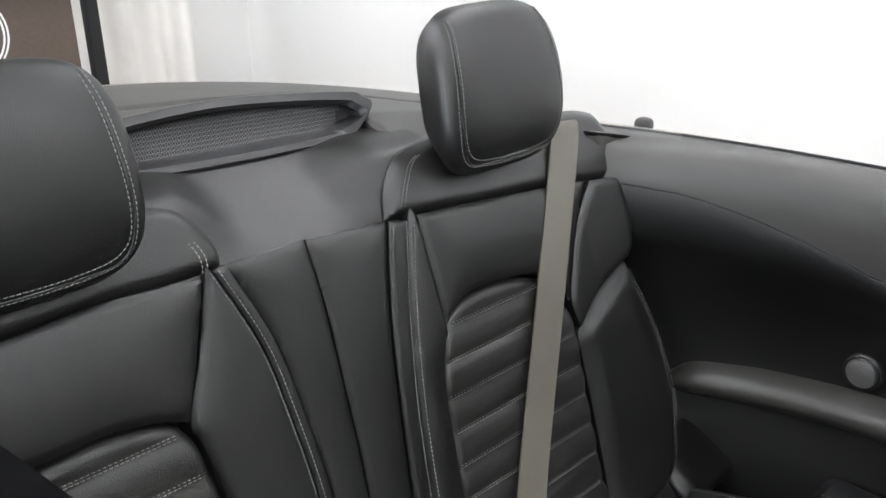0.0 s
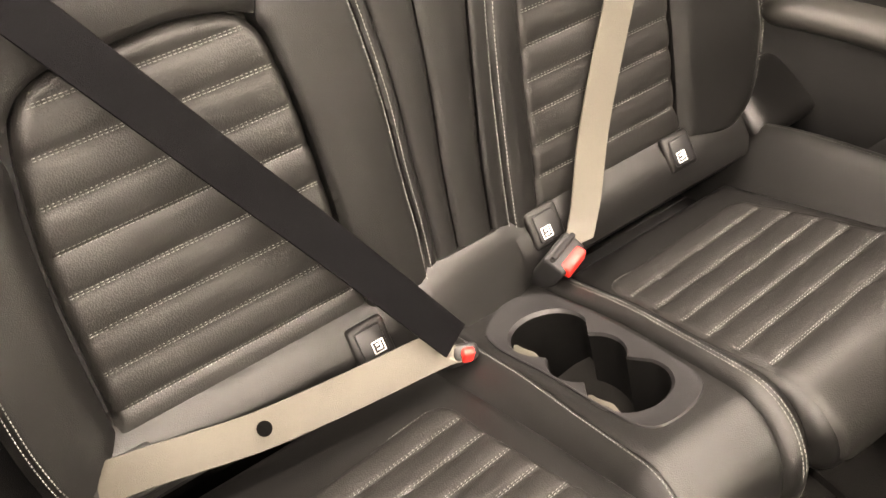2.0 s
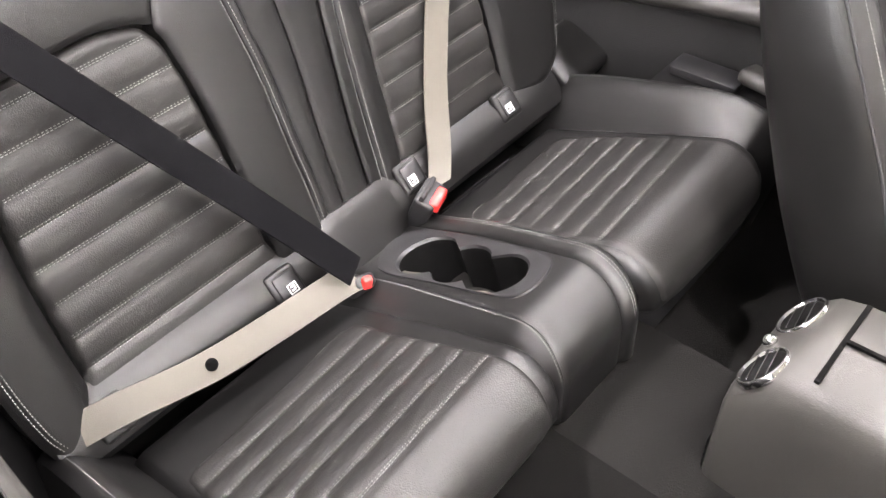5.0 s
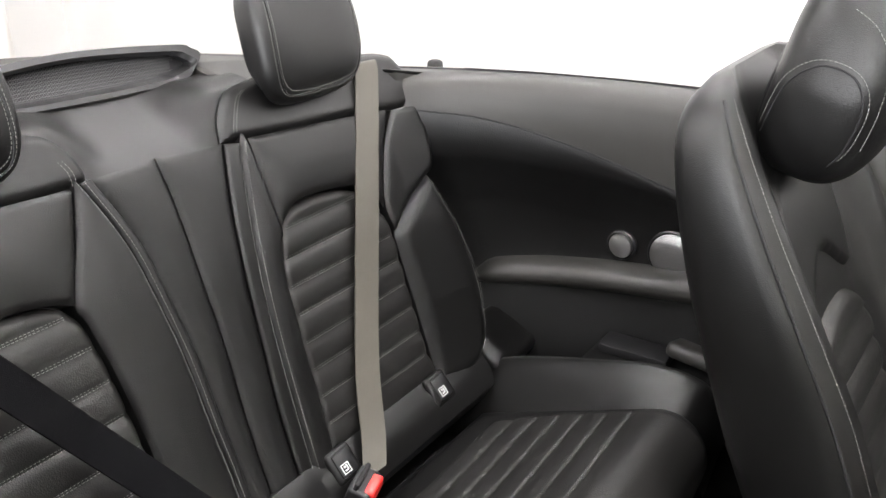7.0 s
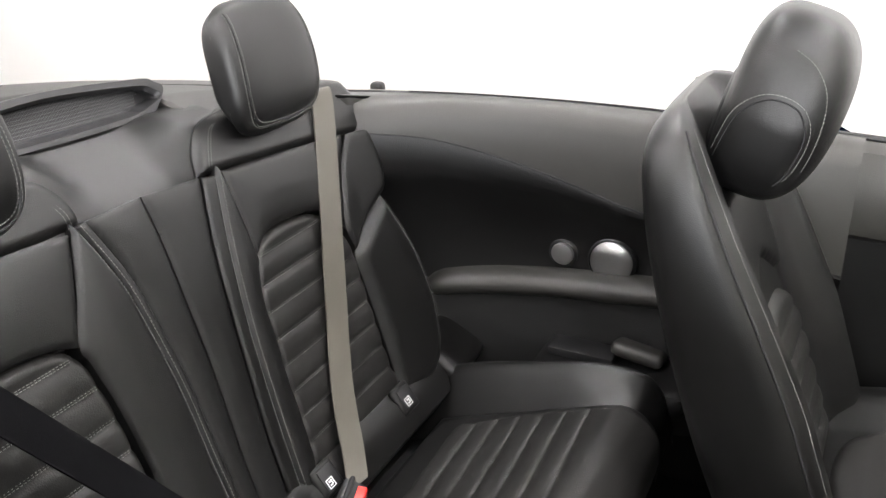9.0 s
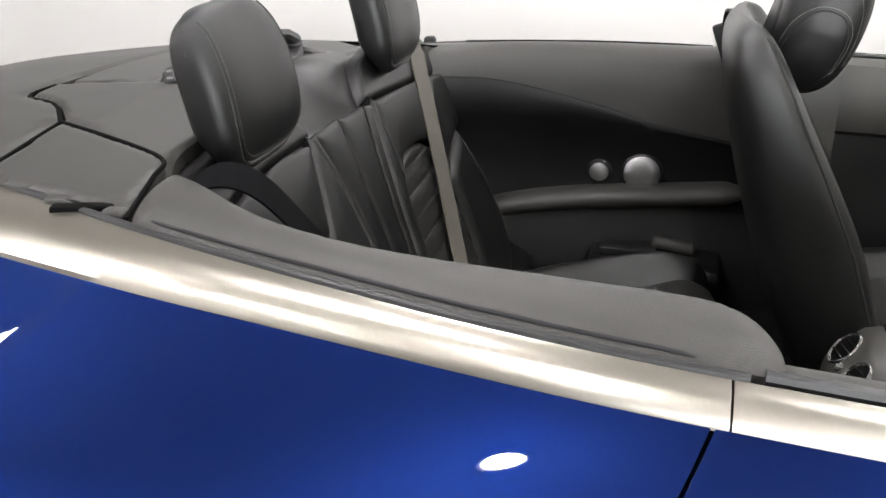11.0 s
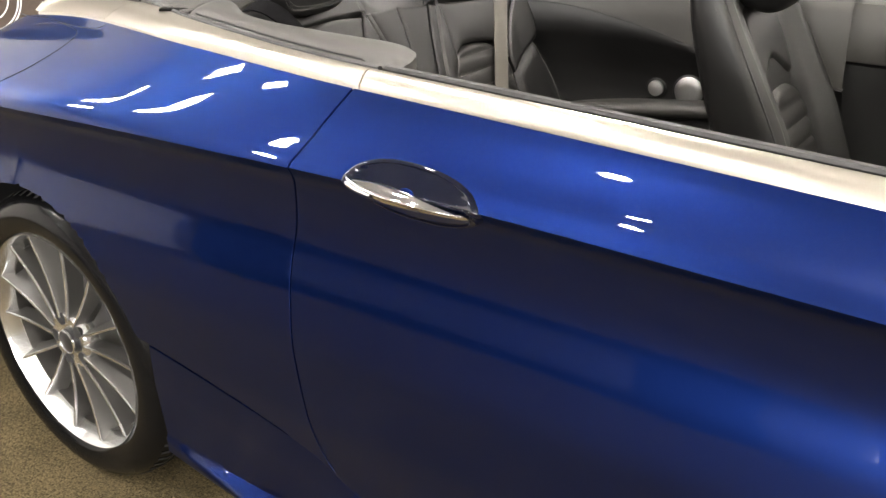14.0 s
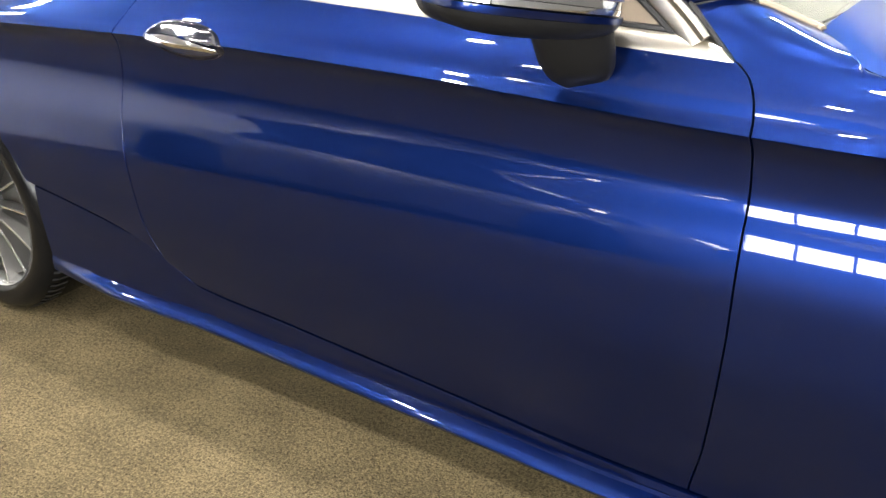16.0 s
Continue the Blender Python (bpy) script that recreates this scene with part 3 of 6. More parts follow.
for side in (1, -1):
    flank("rear_quarter_panel", lambda z: -0.95, door_rear, belt_z, lambda x: low_line(x) + 0.002 if x > 0 else 0.24, 90, 14, 34, side, [(0, 0.33, ARCH_R)])
    d = flank("door", door_rear, door_front, belt_z, lambda x: low_line(x) + 0.003, 70, 12, 36, side)
    flank("front_wing", door_front, lambda z: 3.15, belt_z, lambda x: low_line(min(x, 2.4)) + 0.003, 50, 10, 30, side, [(2.84, 0.33, ARCH_R)])
    # sill between door and skirt
    P = []
    for x in np.linspace(0.37, 2.42, 70):
        zt, zb = low_line(x) - 0.003, skirt_line(x)
        y = side_y(x, max(zt, 0.2))
        lip = min(1.0, (x - 0.37) / 0.25)
        row = [(x, y + 0.02, zt + 0.004), (x, y, zt), (x, y - 0.002, zt * 0.6 + zb * 0.4), (x, y + 0.004 , zb + 0.012),
               (x, y + 0.002, zb + 0.004), (x, y - 0.014 * lip, zb - 0.003), (x, y - 0.025 * lip, zb - 0.010), (x, y - 0.027 * lip, zb - 0.017), (x, y - 0.020 * lip, zb - 0.028), (x, y + 0.03, zb - 0.042), (x, y + 0.2, zb - 0.02)]
        P.append([(a, b * side, c) for a, b, c in row])
    grid_mesh("side_skirt", P, BLUE, car, "metallic blue moulded side skirt")
    # dark inner body behind the gaps and inside the wheel arches
    P = [[(x, (side_y(x, z) + 0.045) * side, z - (0 if side > 0 else 0.1 * (z - 0.2) / 0.73)) for z in np.linspace(0.2, belt_z(x) - 0.035, 24)] for x in np.linspace(0.42, 2.4, 60)]
    grid_mesh("inner_body", P, DARK, car, "dark inner body behind the panels")
    for cx in (0.0, 2.84):
        P = []
        for a in np.linspace(-10, 190, 40):
            c, s = math.cos(radians(a)), math.sin(radians(a))
            P.append([(cx + r * c, y * side, 0.33 + r * s) for r, y in ((0.361, -0.872), (0.372, -0.80), (0.375, -0.55), (0.30, -0.52), (0.0, -0.50))])
        grid_mesh("wheel_arch_liner", P, DARK, car, "black wheel arch liner")


# bright trim along the belt line
def trim(name, x0, x1, mirror, n=60):
    P = []
    for x in np.linspace(x0, x1, n):
        yb, zb = float(spline(XK, BELT_Y, x)), float(spline(XK, BELT_Z, x))
        wide = float(spline([-0.4, 0.03, 0.3, 0.5, 0.65, 0.85, 2.1], [0.095, 0.088, 0.056, 0.036, 0.028, 0.025, 0.023], x))
        rise = float(spline([-0.4, 0.03, 0.3, 0.85, 2.1], [0.026, 0.026, 0.026, 0.022, 0.020], x))
        row = [(x, yb + 0.006, zb - 0.010), (x, yb - 0.003, zb - 0.004), (x, yb - 0.002, zb + 0.003), (x, yb + wide * 0.25, zb + rise * 0.62), (x, yb + wide * 0.6, zb + rise * 0.92),
               (x, yb + wide, zb + rise), (x, yb + wide + 0.004, zb + rise - 0.012), (x, yb + wide * 0.6, zb - 0.012)]
        back = 1.25 * max(0.0, 1 - (x1 - x) / 0.06) if x1 > 2 else 0.0      # raked front end
        P.append([(a - back * max(0.0, c - zb + 0.004), b * mirror, c - (0.085 if mirror < 0 else 0)) for a, b, c in row])
    return grid_mesh(name, P, CHROME, car, "brushed aluminium belt trim", closed_v=True, caps=True)


for side in (1, -1):
    trim("belt_trim", 0.0372, 0.8372, side)
    trim("belt_trim", 0.8390, 2.064, side)
    trim("belt_trim", -0.30, 0.0352, side)


# ---- rear seats ----
BO, BU, BN = np.array((0.40, 0.0, 0.45)), np.array((-0.347, 0.0, 0.938)), np.array((0.938, 0.0, 0.347))
CO, CU, CN = np.array((0.53, 0.0, 0.338)), np.array((0.935, 0.0, 0.355)), np.array((-0.355, 0.0, 0.935))


def on_back(u, v, w):
    return BO + np.array((0, u, 0)) + BU * v + BN * w


def nose(v, w, v0, r, top):
    """Along a cushion and over its rounded front edge: (forward, up) in the cushion's own axes."""
    a = min(max(0.0, (v - v0) / r), radians(110))
    past = max(0.0, v - v0 - r * radians(110))
    h = w - top
    return min(v, v0) + (r + h) * math.sin(a) + past * math.cos(a), top - r + (r + h) * math.cos(a) - past * math.sin(a)


def on_cushion(u, v, w):
    f, g = nose(v, w, 0.305, 0.072, 0.027)
    return CO + np.array((0, u, 0)) + CU * f + CN * g


def ribs(pitch, start, deep, lo, hi, slope=0.0, axis=1):
    def f(u, v, d):
        t = (v - start - slope * u) / pitch
        h = np.abs(np.sin(np.pi * t)) ** 0.36 * deep
        keep = (v > lo) & (v < hi)
        return np.where(keep, h, deep) - deep
    return f


def flip(pts, s):
    return [(u * s, *r) for u, *r in pts]


def rear_seat(s, label):
    """One rear seat; s: 1 the car's left, -1 its right."""
    core = part("rear_seat", bmesh.new(), DARK, car, label)
    bm = bmesh.new()
    m = Matrix(((BN[0], 0, BU[0], 0), (BN[1], 1, BU[1], 0), (BN[2], 0, BU[2], 0), (0, 0, 0, 1)))
    c = BO + np.array((0, 0.33 * s, 0)) + BU * 0.24 - BN * 0.045
    box_bm(bm, Matrix.Translation(c) @ m, 0.06, 0.50, 0.52, 0.01)
    bm.to_mesh(core.data)
    bm.free()
    if s > 0:
        rib_outline = [(0.32, 0.347), (0.252, 0.359), (0.199, 0.356), (0.170, 0.342), (0.155, 0.322), (0.139, 0.28), (0.131, 0.24), (0.126, 0.19), (0.120, 0.15), (0.116, 0.10), (0.112, 0.06), (0.104, 0.0), (0.10, -0.03),
                       (0.24, -0.04), (0.372, -0.025), (0.379, 0.03), (0.383, 0.09), (0.387, 0.15), (0.391, 0.195), (0.395, 0.235), (0.390, 0.275), (0.372, 0.318)]
        pitch, first = 0.0437, 0.022
        edge_in = [(0.113, 0.480), (0.085, 0.384), (0.064, 0.277), (0.049, 0.181), (0.034, 0.077), (0.026, -0.03)]
        edge_out = [(0.140, 0.474), (0.112, 0.377), (0.088, 0.27), (0.073, 0.173), (0.060, 0.058), (0.052, -0.03)]
        up_to = [(0.1555, 0.4715), (0.159, 0.335), (0.154, 0.32), (0.138, 0.28), (0.130, 0.24), (0.125, 0.19), (0.119, 0.15), (0.115, 0.10), (0.111, 0.06), (0.103, 0.0), (0.099, -0.03), (0.075, -0.04)]
        up = loop([(0.158, 0.477), (0.25, 0.469), (0.36, 0.458), (0.474, 0.4455)], [(0.474, 0.4455), (0.431, 0.385), (0.397, 0.32), (0.385, 0.287)],
                  [(0.385, 0.287), (0.372, 0.322), (0.33, 0.349), (0.255, 0.361), (0.197, 0.359), (0.160, 0.335)], [(0.160, 0.335), (0.158, 0.477)])
        shoulder = loop([(0.480, 0.4430), (0.51, 0.4395), (0.537, 0.4345)], [(0.537, 0.4345), (0.545, 0.38), (0.535, 0.335), (0.522, 0.318)], [(0.522, 0.318), (0.455, 0.289), (0.397, 0.248)],
                        [(0.397, 0.248), (0.391, 0.287), (0.402, 0.32), (0.436, 0.385), (0.480, 0.4430)])
        outer = [(0.519, 0.313), (0.49, 0.301), (0.453, 0.284), (0.415, 0.261), (0.394, 0.240), (0.390, 0.19), (0.385, 0.09), (0.378, 0.0), (0.374, -0.03), (0.40, -0.048), (0.45, -0.048), (0.480, -0.035), (0.507, 0.0), (0.529, 0.07), (0.541, 0.15), (0.543, 0.2), (0.536, 0.25)]
        tack = [(0.512, 0.300), (0.526, 0.245), (0.531, 0.18), (0.523, 0.09), (0.497, 0.012)]
        lean_at = 0.39
        hp_low = [(0.553, 0.431), (0.467, 0.441), (0.378, 0.454), (0.256, 0.466), (0.116, 0.481)]
        hp_end = [(0.127, 0.511), (0.146, 0.536), (0.164, 0.550), (0.192, 0.558), (0.224, 0.561)]
        flaps, strip = (0.098, 0.353), (0.05, 0.49)
    else:
        rib_outline = [(0.32, 0.370), (0.27, 0.371), (0.218, 0.361), (0.195, 0.345), (0.183, 0.317), (0.176, 0.26), (0.173, 0.2), (0.172, 0.12), (0.174, 0.055), (0.170, 0.0), (0.168, -0.03),
                       (0.32, -0.045), (0.484, -0.03), (0.486, 0.0), (0.484, 0.05), (0.480, 0.15), (0.470, 0.239), (0.454, 0.315), (0.432, 0.352), (0.396, 0.367)]
        pitch, first = 0.0477, 0.007
        edge_in = [(0.105, 0.492), (0.075, 0.40), (0.064, 0.31), (0.059, 0.22), (0.061, 0.12), (0.061, 0.05), (0.065, -0.03)]
        edge_out = [(0.121, 0.490), (0.091, 0.40), (0.080, 0.31), (0.075, 0.22), (0.077, 0.12), (0.077, 0.05), (0.081, -0.03)]
        up_to = [(0.132, 0.482), (0.158, 0.418), (0.188, 0.354), (0.184, 0.33), (0.180, 0.30), (0.175, 0.26), (0.172, 0.2), (0.171, 0.12), (0.173, 0.055), (0.169, 0.0), (0.167, -0.03), (0.12, -0.04)]
        up = loop([(0.135, 0.485), (0.19, 0.4915), (0.249, 0.493), (0.358, 0.487), (0.45, 0.4745), (0.530, 0.459)], [(0.530, 0.459), (0.497, 0.40), (0.472, 0.355), (0.457, 0.33)],
                  [(0.457, 0.33), (0.434, 0.355), (0.396, 0.370), (0.32, 0.373), (0.27, 0.374), (0.217, 0.364), (0.190, 0.353)], [(0.190, 0.353), (0.161, 0.418), (0.135, 0.485)])
        shoulder = loop([(0.536, 0.4545), (0.555, 0.450), (0.575, 0.445)], [(0.575, 0.445), (0.583, 0.39), (0.575, 0.345), (0.562, 0.325)], [(0.562, 0.325), (0.52, 0.321), (0.463, 0.318)],
                        [(0.463, 0.318), (0.478, 0.355), (0.502, 0.40), (0.536, 0.4545)])
        outer = [(0.558, 0.319), (0.52, 0.315), (0.470, 0.307), (0.478, 0.24), (0.486, 0.15), (0.490, 0.06), (0.491, -0.02), (0.50, -0.052), (0.53, -0.075), (0.565, -0.075), (0.580, -0.03), (0.587, 0.05), (0.585, 0.15), (0.577, 0.25)]
        tack = [(0.556, 0.305), (0.568, 0.25), (0.575, 0.15), (0.576, 0.05), (0.570, -0.02), (0.560, -0.055)]
        lean_at = 0.49
        hp_low = [(0.560, 0.453), (0.47, 0.470), (0.358, 0.484), (0.249, 0.490), (0.19, 0.489), (0.106, 0.488)]
        hp_end = [(0.102, 0.504), (0.106, 0.524), (0.116, 0.544), (0.132, 0.562), (0.158, 0.571)]
        flaps, strip = (0.19, 0.49), (0.09, 0.57)
    pad("rib_panel", flip(rib_outline, s), on_back, PERF, core, "ribbed perforated leather panel", 0.012, 0.012,
        ribs(pitch, first, 0.0065, -0.03, first + 7.5 * pitch), res=0.0058, edge=0.006, base=-0.03)
    rows = []
    for k in range(8):
        for o in (0.0010, 0.0042):
            v = first + pitch * k + o
            q = np.array([(u, v) for u in np.linspace(0.10, 0.50, 110)])
            keep = q[inside_distance(curve(rib_outline, 8, closed=True), q)[0] > 0.008]
            if len(keep) > 2:
                rows.append([(u * s, w) for u, w in keep])
    stitches("stitching", rows, on_back, core, w=0.0152, width=0.0009)

    def plump(u, v, d):
        return 0.006 * (1 - np.exp(-d / 0.03))
    # upper panel round the ribs, the shoulder and the side bolsters
    pad("upper_panel", flip([tuple(q) for q in up], s), on_back, LEATHER, core, "", 0.004, 0.006, plump, res=0.0055, edge=0.0195, smooth_outline=False)
    pad("shoulder_panel", flip([tuple(q) for q in shoulder], s), on_back, LEATHER, core, "", 0.005, 0.008, lambda u, v, d: 0.012 * np.clip((np.abs(u) - lean_at - 0.06) / 0.08, 0, 1), res=0.0055, edge=0.0185, smooth_outline=False)
    inner = [(u + 0.0015, v) for u, v in edge_out][::-1] + up_to
    pad("inner_bolster", flip(inner, s), on_back, LEATHER, core, "", 0.005, 0.007, plump, res=0.005, n=6, edge=0.0195)
    pad("seam_strip", flip([tuple(q) for q in np.concatenate([curve(edge_in, 6), curve(edge_out, 6)[::-1]])], s), on_back, LEATHER, core, "", 0.003, 0.004, res=0.004, edge=0.0205, smooth_outline=False)
    st = [[((a + o) * s, v, w) for a, v in curve(edge_out, 6)] for o, w in ((-0.0042, 0.0245), (0.0062, 0.0262))]
    stitches("stitching", st, on_back, core, width=0.0010)

    def swell(u, v, d):
        return 0.026 * np.clip((np.abs(u) - lean_at - 0.01) / 0.10, 0, 1) * (1 - 0.85 * np.clip((v - 0.10) / 0.18, 0, 1))
    pad("outer_bolster", flip(outer, s), on_back, LEATHER, core, "", 0.016, 0.026, swell, res=0.006, n=6, base=-0.05, edge=0.014)
    st = [[((a + o) * s, v) for a, v in curve(tack, 8)] for o in (0.0, -0.006)]
    st = [[(a, v, 0.0286 + float(swell(np.array(a), np.array(v), 0))) for a, v in line] for line in st]
    stitches("stitching", st, on_back, core, width=0.0011)
    # head pad over the back
    hp = loop(hp_low, [hp_low[-1], *hp_end],
              [hp_end[-1], (0.28, 0.566), (0.40, 0.556), (0.50, 0.548), (0.545, 0.535)], [(0.545, 0.535), (0.566, 0.49), hp_low[0]])

    def lean(u, v, d):
        return -0.25 * np.clip(v - 0.47, 0, 1) ** 1.2
    pad("head_pad", flip([tuple(q) for q in hp], s), on_back, LEATHER, core, "", 0.013, 0.018, lean, res=0.0048, base=-0.09, edge=0.009, smooth_outline=False)
    st = [[(a * s, v, h) for a, v, h in curve([(hp_low[-1][0] + 0.020 + o, 0.490, 0.0205), (hp_end[0][0] + 0.022 + o, hp_end[0][1] + 0.003, 0.0190), (hp_end[1][0] + 0.024 + o, hp_end[1][1] + 0.002, 0.0130), (hp_end[2][0] + 0.026 + o, hp_end[2][1] - 0.003, 0.0085)], 8)] for o in (0, 0.006)]
    stitches("stitching", st, on_back, core)
    # cushion: a smooth surround and the ribbed panel in it
    side = 0.045 if s < 0 else 0.0
    rim = loop([(0.455 + side, -0.065), (0.30, -0.065), (0.112, -0.065)],
               [(0.112, -0.065), (0.105, 0.06), (0.100, 0.2), (0.098, 0.33), (0.102, 0.42), (0.115, 0.47), (0.22, 0.485), (0.34, 0.485), (0.43 + side, 0.47), (0.447 + side, 0.42), (0.457 + side, 0.30), (0.457 + side, 0.1), (0.455 + side, -0.065)])
    pad("seat_cushion", flip([tuple(q) for q in rim], s), on_cushion, LEATHER, core, "smooth leather seat cushion round a ribbed panel", 0.022, 0.022, res=0.008, base=-0.10, smooth_outline=False)
    if s > 0:
        cush = [(0.135, 0.018), (0.125, 0.10), (0.119, 0.20), (0.118, 0.30), (0.120, 0.40), (0.14, 0.455), (0.25, 0.468), (0.37, 0.462), (0.418, 0.43), (0.430, 0.35), (0.431, 0.2), (0.422, 0.10), (0.412, 0.045), (0.395, 0.004), (0.30, 0.006), (0.2, 0.012)]
        a0, gap, tilt = 0.0295, 0.0449, -0.07
    else:
        cush = [(0.166, 0.042), (0.152, 0.13), (0.143, 0.22), (0.136, 0.30), (0.135, 0.40), (0.15, 0.455), (0.28, 0.468), (0.42, 0.462), (0.472, 0.43), (0.487, 0.33), (0.489, 0.2), (0.485, 0.10), (0.470, 0.068), (0.40, 0.061), (0.28, 0.049)]
        a0, gap, tilt = 0.0277, 0.0436, -0.09

    def seams(u, v, d):
        h = np.abs(np.sin(np.pi * (v - a0 - tilt * u) / gap)) ** 0.36 * 0.0055 - 0.0055
        return np.where((v - tilt * u > a0 - 0.3 * gap) & (v - tilt * u < a0 + 6.5 * gap), h, 0.0) * np.clip(d / 0.012, 0, 1)
    pad("rib_panel", flip(cush, s), on_cushion, PERF, core, "ribbed perforated leather seat panel", 0.008, 0.010, seams, res=0.006, n=6, base=-0.01, edge=0.0195)
    rows = []
    for k in range(7):
        for o in (-0.0042, -0.0010):
            q = np.array([(u, a0 + gap * k + tilt * u * s + o) for u in np.linspace(0.11, 0.50, 100)])
            keep = q[inside_distance(curve(cush, 8, closed=True), q)[0] > 0.005]
            if len(keep) > 2:
                rows.append([(u * s, v) for u, v in keep])
    stitches("stitching", rows, on_cushion, core, w=0.0252, width=0.0009)
    # raised side of the cushion

    def side_top(x):
        return float(spline([0.40, 0.45, 0.65, 0.79, 0.845, 0.875, 0.893], [0.375, 0.405, 0.466, 0.493, 0.484, 0.45, 0.385], x))
    P = []
    for x in np.concatenate([np.linspace(0.40, 0.84, 20), np.linspace(0.85, 0.893, 8)]):
        zt = side_top(x)
        zl = 0.338 + 0.38 * (x - 0.53) - 0.02 - 2.6 * max(0.0, x - 0.845)
        d = zt - zl
        P.append([(x, s * (y + side), z) for y, z in ((0.435, zl), (0.458, zl + 0.30 * d), (0.480, zl + 0.60 * d), (0.500, zl + 0.86 * d), (0.514, zt - 0.002), (0.526, zt), (0.540, zt - 0.008), (0.56, zl))])
    grid_mesh("cushion_side", P, LEATHER, core, "smooth leather cushion side")
    stitches("stitching", [[(x, (0.519 + side) * s) for x in np.linspace(0.44, 0.85, 30)]], lambda x, y, w: (x, y, side_top(x) + w), core, w=0.0006)
    # lower back strip with the child seat anchor covers
    P = []
    for u in np.linspace(*strip, 20):
        P.append([on_back(u * s, v, w) for v, w in ((0.0, -0.02), (-0.01, 0.012), (-0.035, 0.034), (-0.065, 0.044), (-0.095, 0.04), (-0.12, 0.01))])
    grid_mesh("lower_strip", P, LEATHER, core)
    fv, fw = (-0.034, 0.036) if s > 0 else (-0.055, 0.0425)
    for u in flaps:
        at = Matrix.Translation(on_back(u * s, fv, fw)) @ m @ pose(0, 0, 0, 0, -18, 0)
        box("anchor_rim", (0.014, 0.053, 0.055), at @ pose(-0.004, 0, 0), LEATHER, core, "raised leather surround", 0.0065, 3)
        if u < 0.45:
            box("anchor_cover", (0.012, 0.036, 0.040), at @ pose(0.0005, 0, 0), PLASTIC, core, "black child seat anchor flap", 0.004)
            anchor_mark(at @ pose(0.0, -0.005 * s, -0.007), core)
    # headrest
    def hw(x, y, z):
        back = max(0.0, -x / 0.038)
        return [x - 0.02 * (z / 0.115) ** 2 * (1 if x > 0 else 0.5), y * (1 - 0.06 * max(0, z / 0.115)), z * (1 - (0.62 if z < 0 else 0.14) * back)]
    hm = pose(0.226, 0.309 if s > 0 else -0.297, 1.034 if s > 0 else 1.046, 0, -12, 0)
    hm = hm @ pose(0.011, 0, 0)
    blob("headrest", hm, (0.038, 0.112, 0.106), LEATHER, core, "padded black leather headrest with pale stitching", 3.8, 22, hw)

    def on_head(u, z, w):
        y0 = u / (1 - 0.06 * max(0, z / 0.115))
        x = 0.038 * max(0.0, 1 - abs(y0 / 0.112) ** 3.8 - abs(z / 0.106) ** 3.8) ** (1 / 3.8)
        return np.array(hm @ Vector((x + w - 0.02 * (z / 0.115) ** 2, u, z)))
    rows = []
    for o in (0.0, 0.007):
        a = 0.096 - o
        rows.append(curve([(-a * 0.86, 0.088), (-a * 0.95, 0.04), (-a, -0.04), (-a * 0.86, -0.084 + o), (-a * 0.4, -0.094 + o), (a * 0.4, -0.094 + o), (a * 0.86, -0.084 + o), (a, -0.04), (a * 0.95, 0.04), (a * 0.86, 0.088)], 8))
    stitches("stitching", rows, on_head, core, w=0.0006)
    rim = [on_head(u, z, 0.0008) for u, z in curve([(-0.079, 0.090), (-0.088, 0.04), (-0.0925, -0.04), (-0.079, -0.084), (-0.035, -0.0915), (0.035, -0.0915), (0.079, -0.084), (0.0925, -0.04), (0.088, 0.04), (0.079, 0.090)], 10)]
    tube("piping", rim, 0.0010, LEATHER, core, n=6)
    for k in (-0.045, 0.045):
        tube("headrest_post", [(0.215, 0.297 * s + k, 0.90), (0.225, 0.297 * s + k, 0.96)], 0.006, BRIGHT, core)
    return core


def anchor_mark(base, core):
    """The small pale print on an anchor cover: a seat in a square."""
    bm = bmesh.new()
    for dy, dz, a, b in ((0, 0.0072, 0.0160, 0.0014), (0, -0.0072, 0.0160, 0.0014), (0.0074, 0, 0.0014, 0.0146), (-0.0074, 0, 0.0014, 0.0146), (0.0030, 0.001, 0.0022, 0.0085), (-0.0005, -0.003, 0.0065, 0.0022), (-0.0015, 0.0028, 0.0032, 0.0032)):
        box_bm(bm, base @ pose(0.0068, dy, dz), 0.001, a, b)
    return part("printed_mark", bm, WHITE, core, "pale child seat symbol", smooth=False)


rear_seat(1, "black leather rear seat with horizontal ribs and pale stitching")
rear_seat(-1, "black leather rear seat with horizontal ribs and pale stitching")

# centre part of the rear seatback
crease = [(-0.004, 0.491), (-0.001, 0.422), (-0.005, 0.315), (-0.010, 0.213), (-0.022, 0.098), (-0.030, -0.03)]
left_edge = [(-0.103, 0.491), (-0.073, 0.40), (-0.062, 0.31), (-0.057, 0.22), (-0.059, 0.12), (-0.059, 0.05), (-0.063, -0.03)]
right_edge = [(0.111, 0.481), (0.083, 0.384), (0.062, 0.277), (0.047, 0.181), (0.032, 0.077), (0.024, -0.03)]
for a, b in ((left_edge, [(u - 0.001, v) for u, v in crease]), ([(u + 0.001, v) for u, v in crease], right_edge)):
    pad("centre_back_panel", np.concatenate([curve(a, 6), curve(b, 6)[::-1]]), on_back, LEATHER, car, "smooth leather centre panel of the rear seatback", 0.0035, 0.007, lambda u, v, d: 0.005 * (1 - np.exp(-d / 0.022)), res=0.005, base=-0.04, edge=0.0175, smooth_outline=False)

